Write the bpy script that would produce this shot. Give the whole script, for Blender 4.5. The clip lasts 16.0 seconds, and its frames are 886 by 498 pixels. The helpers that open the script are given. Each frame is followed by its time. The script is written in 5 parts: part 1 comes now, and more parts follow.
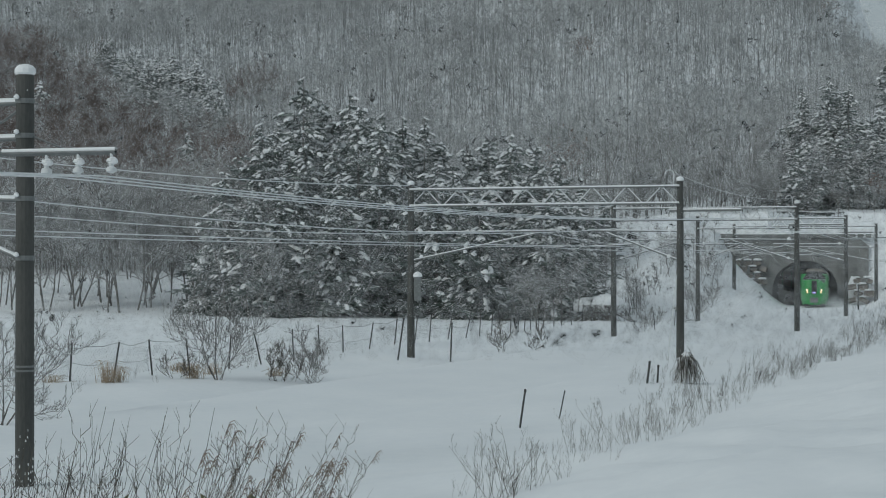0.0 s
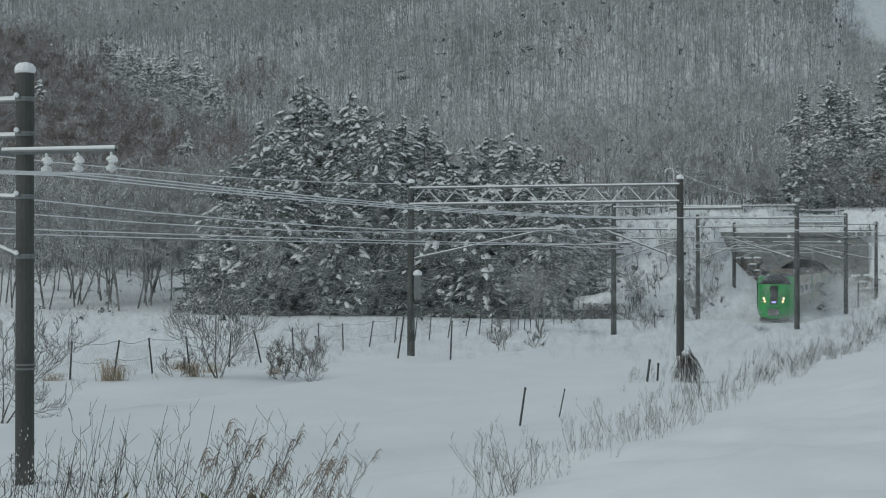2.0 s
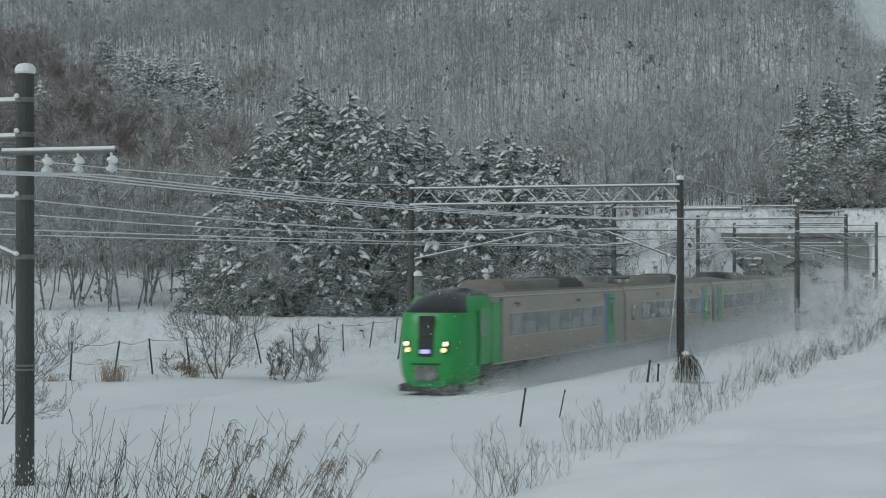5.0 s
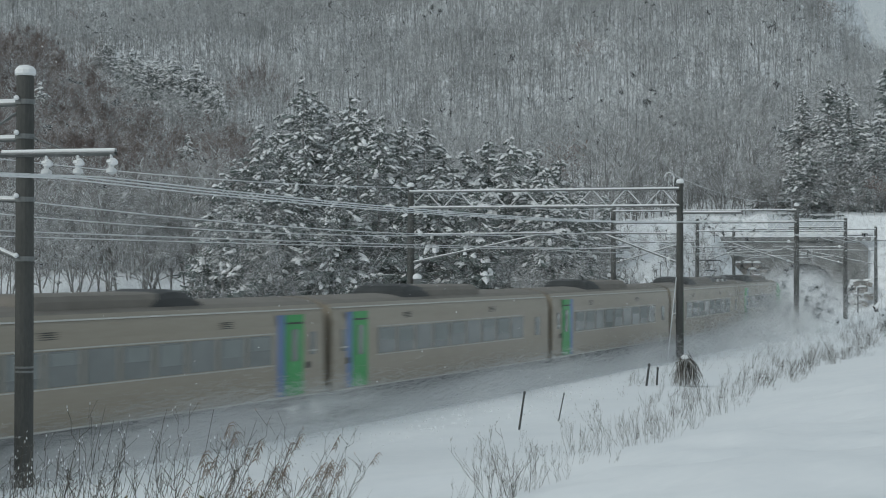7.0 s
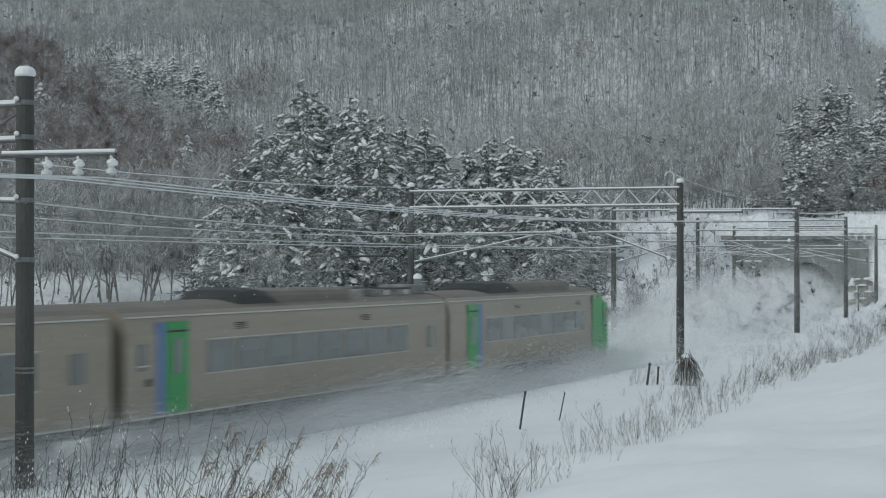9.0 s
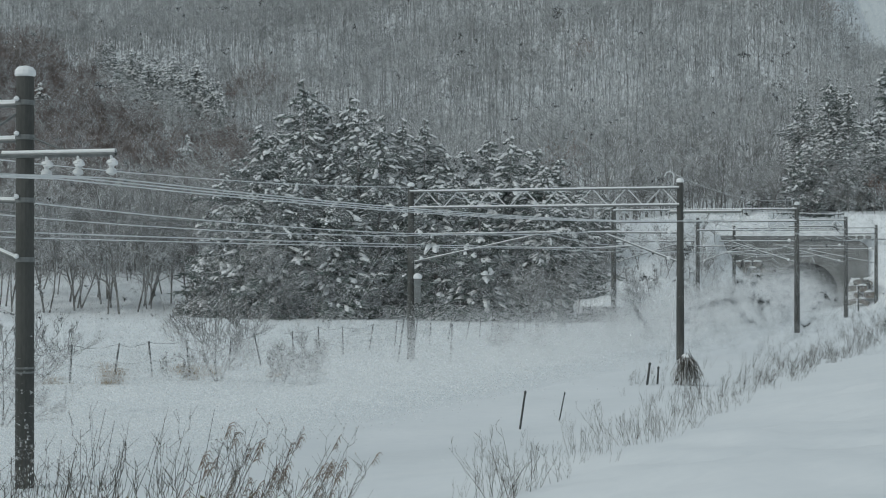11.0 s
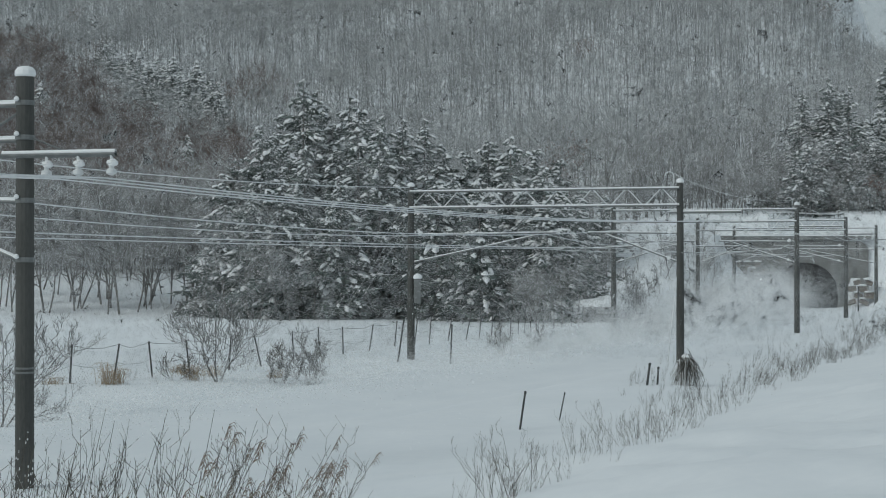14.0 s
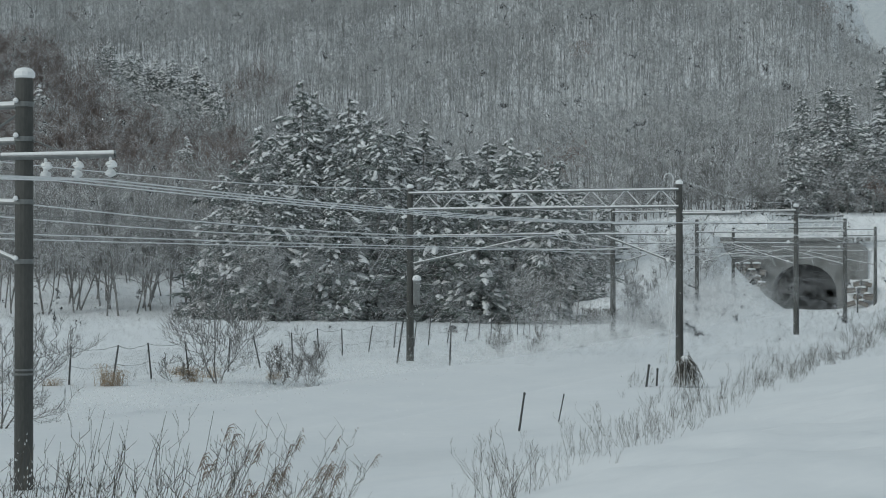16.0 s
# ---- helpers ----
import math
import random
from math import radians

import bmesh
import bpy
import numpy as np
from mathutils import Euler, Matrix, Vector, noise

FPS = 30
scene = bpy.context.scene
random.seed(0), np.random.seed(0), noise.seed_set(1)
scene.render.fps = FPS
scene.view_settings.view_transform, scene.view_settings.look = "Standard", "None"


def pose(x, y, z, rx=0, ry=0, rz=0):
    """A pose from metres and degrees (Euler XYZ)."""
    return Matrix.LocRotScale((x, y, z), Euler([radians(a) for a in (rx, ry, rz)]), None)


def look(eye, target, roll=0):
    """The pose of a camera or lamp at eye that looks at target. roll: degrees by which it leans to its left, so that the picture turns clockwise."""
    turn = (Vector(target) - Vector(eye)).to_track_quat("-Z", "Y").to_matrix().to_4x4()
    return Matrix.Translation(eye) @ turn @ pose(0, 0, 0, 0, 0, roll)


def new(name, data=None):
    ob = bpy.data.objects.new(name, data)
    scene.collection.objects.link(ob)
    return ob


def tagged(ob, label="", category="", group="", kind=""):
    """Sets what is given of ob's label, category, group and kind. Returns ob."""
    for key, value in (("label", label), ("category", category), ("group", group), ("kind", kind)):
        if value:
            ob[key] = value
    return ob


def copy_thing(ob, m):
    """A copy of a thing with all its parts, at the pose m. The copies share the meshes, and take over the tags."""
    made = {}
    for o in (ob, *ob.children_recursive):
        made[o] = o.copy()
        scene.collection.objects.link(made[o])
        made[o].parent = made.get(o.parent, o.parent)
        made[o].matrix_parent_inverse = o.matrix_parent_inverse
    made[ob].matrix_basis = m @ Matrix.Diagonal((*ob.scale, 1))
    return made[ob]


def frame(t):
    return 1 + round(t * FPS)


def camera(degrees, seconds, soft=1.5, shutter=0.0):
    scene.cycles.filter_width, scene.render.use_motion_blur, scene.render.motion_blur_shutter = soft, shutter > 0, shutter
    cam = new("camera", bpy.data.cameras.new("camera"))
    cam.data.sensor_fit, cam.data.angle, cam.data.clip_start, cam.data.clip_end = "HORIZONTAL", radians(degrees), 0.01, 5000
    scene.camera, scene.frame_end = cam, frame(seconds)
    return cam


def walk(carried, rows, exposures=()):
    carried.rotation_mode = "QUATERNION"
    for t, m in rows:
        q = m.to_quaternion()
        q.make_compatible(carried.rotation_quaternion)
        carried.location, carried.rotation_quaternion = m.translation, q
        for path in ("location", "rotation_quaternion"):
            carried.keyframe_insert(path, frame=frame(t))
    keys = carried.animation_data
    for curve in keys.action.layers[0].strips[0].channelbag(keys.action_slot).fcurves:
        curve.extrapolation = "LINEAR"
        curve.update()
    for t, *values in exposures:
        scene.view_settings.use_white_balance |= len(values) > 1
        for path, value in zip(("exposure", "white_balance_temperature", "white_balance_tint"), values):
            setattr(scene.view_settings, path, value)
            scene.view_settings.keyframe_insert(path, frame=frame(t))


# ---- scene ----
# ================= camera =================
EYE_Z = 4.7
cam = camera(27.06, 16.0, soft=1.05, shutter=0.5)


def gaze(pitch, yaw=0.0, roll=0.0):
    """A standing camera: degrees of lift, turn to the right and lean."""
    return pose(0, 0, EYE_Z, 90 + pitch, 0, -yaw) @ pose(0, 0, 0, 0, 0, roll)


walk(cam, [(0.0, gaze(0.405)), (0.5, gaze(0.405, 0.01)), (1.0, gaze(0.405)), (1.5, gaze(0.375)), (2.0, gaze(0.35)),
           (2.5, gaze(0.345)), (3.0, gaze(0.32, -0.025)), (4.0, gaze(0.318, -0.025)), (5.2, gaze(0.39, 0.0)),
           (6.3, gaze(0.465, 0.01, 0.2)), (7.0, gaze(0.465, 0.01, 0.15)), (8.0, gaze(0.46, 0.0, 0.08)),
           (9.0, gaze(0.458)), (11.5, gaze(0.455)), (14.0, gaze(0.462)), (15.0, gaze(0.435)), (15.5, gaze(0.455)),
           (16.0, gaze(0.51, 0.025))],
     exposures=[(0.0, 0.1, 6120, 2), (4.2, 0.08, 6120, 2), (6.3, 0.29, 6150, 3), (9.2, 0.31, 6150, 3), (11.4, 0.18, 6120, 2), (16.0, 0.18, 6120, 2)])

# ================= light =================
world = bpy.data.worlds.new("overcast_world")
scene.world = world
world.use_nodes = True
_n, _l = world.node_tree.nodes, world.node_tree.links
sky = _n.new("ShaderNodeTexSky")
sky.sky_type, sky.sun_disc, sky.sun_elevation, sky.sun_rotation = "NISHITA", False, radians(34), radians(234)
sky.air_density, sky.dust_density, sky.ozone_density = 1.0, 6.0, 1.0
cloud = _n.new("ShaderNodeMix")
cloud.data_type = "RGBA"
cloud.inputs["Factor"].default_value = 0.9
cloud.inputs["B"].default_value = (3.75, 4.05, 4.25, 1)
_l.new(sky.outputs[0], cloud.inputs["A"])
_l.new(cloud.outputs["Result"], _n["Background"].inputs[0])
_n["Background"].inputs[1].default_value = 0.082
sun = new("sun", bpy.data.lights.new("sun", "SUN"))
sun.data.energy, sun.data.angle, sun.data.color = 0.75, radians(18), (1.0, 0.98, 0.95)
sun.matrix_world = look((-30, -22, 25), (0, 0, 0))


# ================= materials =================
def mat(name, c1, c2=None, rough=0.7, scale=4.0, bump=0.0, metal=0.0, fine=40.0, spread=0.0, emit=None, spec=0.5, stretch=(1, 1, 1)):
    """A noise-varied surface between c1 and c2; spread: per piece or island variation of brightness."""
    m = bpy.data.materials.new(name)
    m.use_nodes = True
    nt = m.node_tree
    b = nt.nodes["Principled BSDF"]
    b.inputs["Roughness"].default_value, b.inputs["Metallic"].default_value = rough, metal
    b.inputs["Specular IOR Level"].default_value = spec
    c2 = c2 or tuple(v * 0.8 for v in c1)
    tc, mp = nt.nodes.new("ShaderNodeTexCoord"), nt.nodes.new("ShaderNodeMapping")
    mp.inputs["Scale"].default_value = stretch
    nt.links.new(tc.outputs["Object"], mp.inputs["Vector"])
    n1, n2 = nt.nodes.new("ShaderNodeTexNoise"), nt.nodes.new("ShaderNodeTexNoise")
    for n, s in ((n1, scale), (n2, fine)):
        n.inputs["Scale"].default_value, n.inputs["Detail"].default_value = s, 5
        nt.links.new(mp.outputs[0], n.inputs["Vector"])
    add = nt.nodes.new("ShaderNodeMath")
    add.operation = "MULTIPLY_ADD"
    add.inputs[1].default_value = 0.4
    nt.links.new(n2.outputs["Fac"], add.inputs[0])
    sc = nt.nodes.new("ShaderNodeMath")
    sc.operation = "MULTIPLY"
    sc.inputs[1].default_value = 0.62
    nt.links.new(n1.outputs["Fac"], sc.inputs[0])
    nt.links.new(sc.outputs[0], add.inputs[2])
    ramp = nt.nodes.new("ShaderNodeValToRGB")
    ramp.color_ramp.elements[0].position, ramp.color_ramp.elements[1].position = 0.33, 0.68
    ramp.color_ramp.elements[0].color, ramp.color_ramp.elements[1].color = (*c1, 1), (*c2, 1)
    nt.links.new(add.outputs[0], ramp.inputs[0])
    out = ramp.outputs[0]
    if spread:
        geo = nt.nodes.new("ShaderNodeNewGeometry")
        rng_ = nt.nodes.new("ShaderNodeMapRange")
        rng_.inputs["To Min"].default_value, rng_.inputs["To Max"].default_value = 1 - spread, 1 + spread
        nt.links.new(geo.outputs["Random Per Island"], rng_.inputs["Value"])
        hsv = nt.nodes.new("ShaderNodeHueSaturation")
        nt.links.new(rng_.outputs[0], hsv.inputs["Value"])
        nt.links.new(out, hsv.inputs["Color"])
        out = hsv.outputs[0]
    nt.links.new(out, b.inputs["Base Color"])
    if bump:
        bp = nt.nodes.new("ShaderNodeBump")
        bp.inputs["Strength"].default_value, bp.inputs["Distance"].default_value = bump, 0.05
        nt.links.new(add.outputs[0], bp.inputs["Height"])
        nt.links.new(bp.outputs[0], b.inputs["Normal"])
    if emit:
        b.inputs["Emission Color"].default_value, b.inputs["Emission Strength"].default_value = (*emit[:3], 1), emit[3]
    return m


SNOW_GROUND = mat("snow_ground", (0.785, 0.81, 0.84), (0.85, 0.868, 0.888), 0.75, 0.25, 0.45, fine=3.0, spec=0.2)
SNOW = mat("snow_cap", (0.82, 0.83, 0.85), (0.87, 0.88, 0.89), 0.8, 3, 0.3, spec=0.2)
POWDER = mat("powder_snow", (0.95, 0.955, 0.96), (0.97, 0.97, 0.975), 0.9, 2, spec=0.1)
_pn = POWDER.node_tree
_pt, _pm = _pn.nodes.new("ShaderNodeBsdfTranslucent"), _pn.nodes.new("ShaderNodeMixShader")
_pt.inputs[0].default_value = (0.96, 0.965, 0.97, 1)
_pn.links.new(_pn.nodes["Principled BSDF"].outputs[0], _pm.inputs[1])
_pn.links.new(_pt.outputs[0], _pm.inputs[2])
_px, _pc = _pn.nodes.new("ShaderNodeBsdfTransparent"), _pn.nodes.new("ShaderNodeMixShader")
_pc.inputs[0].default_value = 0.45
_pn.links.new(_px.outputs[0], _pc.inputs[1])
_pn.links.new(_pm.outputs[0], _pc.inputs[2])
_pn.links.new(_pc.outputs[0], _pn.nodes["Material Output"].inputs["Surface"])
FLAKE = mat("snowflake", (0.9, 0.91, 0.92), (0.94, 0.945, 0.95), 0.9, 2, spec=0.1)
_fn = FLAKE.node_tree
_ft, _fm = _fn.nodes.new("ShaderNodeBsdfTranslucent"), _fn.nodes.new("ShaderNodeMixShader")
_ft.inputs[0].default_value = (0.92, 0.93, 0.94, 1)
_fn.links.new(_fn.nodes["Principled BSDF"].outputs[0], _fm.inputs[1])
_fn.links.new(_ft.outputs[0], _fm.inputs[2])
_fn.links.new(_fm.outputs[0], _fn.nodes["Material Output"].inputs["Surface"])
# Stand-in for distance haze: nearly clear white sheets that lift the darks.
HAZE = FLAKE.copy()
HAZE.name = "distance_haze"
_wn = HAZE.node_tree
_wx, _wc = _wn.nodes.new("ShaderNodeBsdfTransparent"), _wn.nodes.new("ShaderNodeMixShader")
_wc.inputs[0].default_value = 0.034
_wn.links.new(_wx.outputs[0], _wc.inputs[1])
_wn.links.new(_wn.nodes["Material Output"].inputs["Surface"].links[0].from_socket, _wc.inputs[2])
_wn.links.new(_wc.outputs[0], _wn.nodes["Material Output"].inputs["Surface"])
CONCRETE = mat("mast_concrete", (0.05, 0.053, 0.05), (0.095, 0.095, 0.09), 0.85, 2.2, 0.3, fine=30, stretch=(1, 1, 0.25))
STEEL = mat("galvanised_steel", (0.14, 0.15, 0.15), (0.24, 0.25, 0.25), 0.5, 6, 0.1, metal=0.4)
DARK_STEEL = mat("dark_steel", (0.05, 0.055, 0.055), (0.09, 0.09, 0.09), 0.6, 6, 0.1, metal=0.3)
FROST_WIRE = mat("snowy_wire", (0.6, 0.62, 0.64), (0.84, 0.85, 0.86), 0.8, 1.5, fine=8)
BARE_WIRE = mat("bare_wire", (0.1, 0.11, 0.11), (0.2, 0.21, 0.21), 0.6, 1.5, fine=8)
CERAMIC = mat("white_ceramic", (0.6, 0.62, 0.63), (0.75, 0.76, 0.77), 0.3, 4)
BARK = mat("bark", (0.07, 0.066, 0.06), (0.18, 0.17, 0.16), 0.9, 3, 0.4, spread=0.3, stretch=(1, 1, 0.3))
TWIG = mat("twig_grey", (0.125, 0.12, 0.115), (0.29, 0.288, 0.285), 0.9, 0.3, fine=2.0, spread=0.45)
# Paler than the near twigs: snow dusting and distance haze in one colour.
TWIG_FAR_HAZED = mat("far_twig_hazed", (0.25, 0.255, 0.255), (0.5, 0.51, 0.515), 0.9, 0.04, fine=0.4, spread=0.6)
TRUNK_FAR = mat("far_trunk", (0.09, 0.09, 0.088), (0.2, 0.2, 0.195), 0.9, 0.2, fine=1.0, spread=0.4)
TWIG_BROWN = mat("twig_brown", (0.10, 0.073, 0.066), (0.21, 0.165, 0.15), 0.9, 0.3, fine=2.0, spread=0.4)
LEAF_RUST = mat("dry_leaf_rust", (0.15, 0.085, 0.068), (0.24, 0.16, 0.13), 0.9, 0.6, spread=0.4)
NEEDLE = mat("spruce_needles", (0.05, 0.072, 0.062), (0.13, 0.155, 0.142), 0.8, 1.2, 0.2, fine=9, spread=0.4)
STALK = mat("dry_stalk", (0.05, 0.047, 0.042), (0.15, 0.14, 0.12), 0.9, 3, spread=0.35)
STRAW = mat("straw_grass", (0.26, 0.19, 0.12), (0.42, 0.34, 0.24), 0.9, 3, spread=0.35)
PLUME = mat("reed_plume", (0.17, 0.13, 0.10), (0.31, 0.245, 0.2), 0.95, 5, spread=0.3)
LEAF_OLIVE = mat("withered_leaf", (0.06, 0.07, 0.03), (0.16, 0.15, 0.07), 0.8, 6, spread=0.3)
WALL_DARK = mat("tunnel_concrete", (0.10, 0.105, 0.10), (0.24, 0.24, 0.235), 0.9, 0.9, 0.4, fine=6)
TUNNEL_IN = mat("tunnel_lining", (0.07, 0.07, 0.07), (0.14, 0.14, 0.136), 0.95, 0.5, 0.3, fine=5)
STONE = mat("retaining_block", (0.11, 0.10, 0.09), (0.24, 0.215, 0.19), 0.9, 1.5, 0.4, fine=8, spread=0.35)
BODY = mat("stainless_body", (0.305, 0.268, 0.212), (0.37, 0.333, 0.275), 0.38, 0.5, metal=0.3, fine=6, stretch=(0.3, 1, 2))
ROOF_GREY = mat("roof_grey", (0.15, 0.135, 0.115), (0.215, 0.195, 0.17), 0.6, 1.2, fine=9)
ROOF_BLACK = mat("roof_black", (0.018, 0.02, 0.02), (0.045, 0.047, 0.047), 0.55, 1.5, fine=9)
GREEN = mat("green_paint", (0.035, 0.30, 0.07), (0.05, 0.35, 0.09), 0.35, 0.7, fine=7)
BLUE = mat("blue_paint", (0.12, 0.20, 0.40), (0.15, 0.23, 0.44), 0.4, 2)
GLASS_DARK = mat("tinted_glass", (0.12, 0.136, 0.134), (0.18, 0.196, 0.194), 0.12, 0.6, fine=3, spec=0.8)
BLIND = mat("window_blind", (0.22, 0.24, 0.235), (0.28, 0.3, 0.295), 0.6, 2)
BLACK_GLOSS = mat("black_cab_glass", (0.012, 0.014, 0.015), (0.03, 0.032, 0.034), 0.18, 1.0, fine=6)
UNDER = mat("underfloor_equipment", (0.06, 0.062, 0.062), (0.34, 0.35, 0.355), 0.8, 1.5, 0.3, fine=8)
RUBBER = mat("gangway_rubber", (0.012, 0.012, 0.012), (0.03, 0.03, 0.03), 0.8, 3)
TRIM = mat("light_trim", (0.5, 0.5, 0.47), (0.6, 0.6, 0.57), 0.4, 2, metal=0.4)
HEADLAMP = mat("headlamp", (0.9, 0.85, 0.7), None, 0.3, emit=(1.0, 0.66, 0.2, 1.5))
HEADLAMP_TOP = mat("headlamp_high", (0.9, 0.88, 0.75), None, 0.3, emit=(1.0, 0.86, 0.5, 1.7))
LED = mat("led_sign", (0.3, 0.3, 0.6), None, 0.4, emit=(0.5, 0.5, 0.95, 0.8))

# ================= mesh helpers =================
V = Vector


def tidy(verts, faces):
    """Only the vertices that the faces use."""
    used = sorted({i for f in faces for i in f})
    at = {i: k for k, i in enumerate(used)}
    return [verts[i] for i in used], [tuple(at[i] for i in f) for f in faces]


def raw(name, verts, faces, mats, idx=None, smooth=False):
    me = bpy.data.meshes.new(name)
    me.from_pydata([tuple(v) for v in verts] if not isinstance(verts, np.ndarray) else verts.tolist(), [],
                   faces.tolist() if isinstance(faces, np.ndarray) else faces)
    for m in (mats if isinstance(mats, (list, tuple)) else [mats]):
        me.materials.append(m)
    if idx is not None:
        me.polygons.foreach_set("material_index", np.asarray(idx, dtype=np.int32))
    if smooth:
        me.polygons.foreach_set("use_smooth", np.ones(len(me.polygons), dtype=bool))
    me.update()
    return me


def part(name, data, material, parent, label=""):
    """Links one mesh object under a thing or part. data: a mesh, a bmesh or (verts, faces)."""
    if isinstance(data, tuple):
        data = raw(name, data[0], data[1], material)
    elif isinstance(data, bmesh.types.BMesh):
        me = bpy.data.meshes.new(name)
        data.to_mesh(me)
        data.free()
        me.materials.append(material)
        data = me
    ob = new(name, data)
    ob.parent = parent
    if label:
        tagged(ob, label)
    return ob


def tubes(p0, p1, r0, r1, sides=4):
    """Tapered prisms between the points p0 and p1 (arrays n x 3)."""
    p0, p1 = np.asarray(p0, float), np.asarray(p1, float)
    n = len(p0)
    r0, r1 = np.broadcast_to(r0, n), np.broadcast_to(r1, n)
    d = p1 - p0
    d /= np.maximum(np.linalg.norm(d, axis=1, keepdims=True), 1e-9)
    ref = np.where(np.abs(d[:, 2:3]) > 0.9, np.array([[1.0, 0, 0]]), np.array([[0, 0, 1.0]]))
    a = np.cross(d, ref)
    a /= np.linalg.norm(a, axis=1, keepdims=True)
    b = np.cross(d, a)
    ang = np.arange(sides) * 2 * np.pi / sides
    ring = np.cos(ang)[None, :, None] * a[:, None, :] + np.sin(ang)[None, :, None] * b[:, None, :]
    v = np.concatenate([p0[:, None] + ring * r0[:, None, None], p1[:, None] + ring * r1[:, None, None]], axis=1)
    i = np.arange(sides)
    j = (i + 1) % sides
    f = np.stack([i, j, j + sides, i + sides], axis=1)
    faces = (f[None] + (np.arange(n) * 2 * sides)[:, None, None]).reshape(-1, 4)
    return v.reshape(-1, 3), faces


def tube_mesh(name, segs, material, sides=4):
    s = np.asarray(segs, float)
    v, f = tubes(s[:, 0:3], s[:, 3:6], s[:, 6], s[:, 7], sides)
    return raw(name, v, f, material, smooth=sides > 5)


def cable(name, points, r, material, sides=4):
    """One unbroken tube through the points."""
    p = np.asarray(points, float)
    d = np.gradient(p, axis=0)
    d /= np.linalg.norm(d, axis=1, keepdims=True)
    a = np.cross(d, [0, 0, 1.0])
    a /= np.maximum(np.linalg.norm(a, axis=1, keepdims=True), 1e-6)
    b = np.cross(a, d)
    ang = np.arange(sides) * 2 * np.pi / sides
    v = p[:, None] + r * (np.cos(ang)[None, :, None] * a[:, None] + np.sin(ang)[None, :, None] * b[:, None])
    n = len(p)
    i = np.arange(sides)
    f = np.stack([i, (i + 1) % sides, (i + 1) % sides + sides, i + sides], 1)
    f = (f[None] + (np.arange(n - 1) * sides)[:, None, None]).reshape(-1, 4).tolist()
    f += [tuple(range(sides))[::-1], tuple((n - 1) * sides + k for k in range(sides))]
    return raw(name, v.reshape(-1, 3), f, material)


def poly_segs(points, r0, r1=None):
    r1 = r0 if r1 is None else r1
    n = len(points) - 1
    return [(*points[i], *points[i + 1], r0 + (r1 - r0) * i / n, r0 + (r1 - r0) * (i + 1) / n) for i in range(n)]


def box_bm(boxes, bevel=0.0):
    """Boxes (x0, x1, y0, y1, z0, z1) in one bmesh."""
    bm = bmesh.new()
    for x0, x1, y0, y1, z0, z1 in boxes:
        r = bmesh.ops.create_cube(bm, size=1)
        for v in r["verts"]:
            v.co = V(((x0 + x1) / 2 + v.co.x * (x1 - x0), (y0 + y1) / 2 + v.co.y * (y1 - y0), (z0 + z1) / 2 + v.co.z * (z1 - z0)))
    if bevel:
        bmesh.ops.bevel(bm, geom=bm.edges[:], offset=bevel, segments=2, affect="EDGES", profile=0.5)
    return bm


def lathe(profile, sides=16):
    """(radius, z) pairs turned round z."""
    v, f = [], []
    for r, z in profile:
        v += [(r * math.cos(2 * math.pi * k / sides), r * math.sin(2 * math.pi * k / sides), z) for k in range(sides)]
    for i in range(len(profile) - 1):
        f += [(i * sides + k, i * sides + (k + 1) % sides, (i + 1) * sides + (k + 1) % sides, (i + 1) * sides + k) for k in range(sides)]
    f += [tuple(range(sides))[::-1], tuple((len(profile) - 1) * sides + k for k in range(sides))]
    return v, f


def thing(name, m, label, category, group="", kind=""):
    ob = new(name)
    ob.empty_display_size = 0.2
    ob.matrix_world = m
    return tagged(ob, label, category, group, kind)


# ================= plan: the curved railway =================
RADIUS, CX, CY, TURN = 890.23, -829.25, 390.01, 0.387783


def track(s, u=0.0):
    """The point s metres along the running track, u metres to its right; s grows towards the camera."""
    a = TURN + s / RADIUS
    return CX + (RADIUS + u) * math.cos(a), CY - (RADIUS + u) * math.sin(a)


def heading(s):
    return math.degrees(math.atan2(-math.cos(TURN + s / RADIUS), -math.sin(TURN + s / RADIUS)))


def along(x, y):
    dx, dy = x - CX, y - CY
    return (np.arctan2(-dy, dx) - TURN) * RADIUS, np.hypot(dx, dy) - RADIUS


def smooth(a, b, x):
    t = np.clip((x - a) / (b - a), 0, 1)
    return t * t * (3 - 2 * t)


def waves(x, y, seed=0):
    r = np.random.RandomState(seed)
    z = 0
    for k in range(9):
        a, w = r.uniform(0, 6.28), 2 ** (k * 0.45)
        z = z + np.sin((x * np.cos(a) + y * np.sin(a)) * w * 0.12 + r.uniform(0, 6.28)) / w
    return z


TUNNEL_S = -152.0


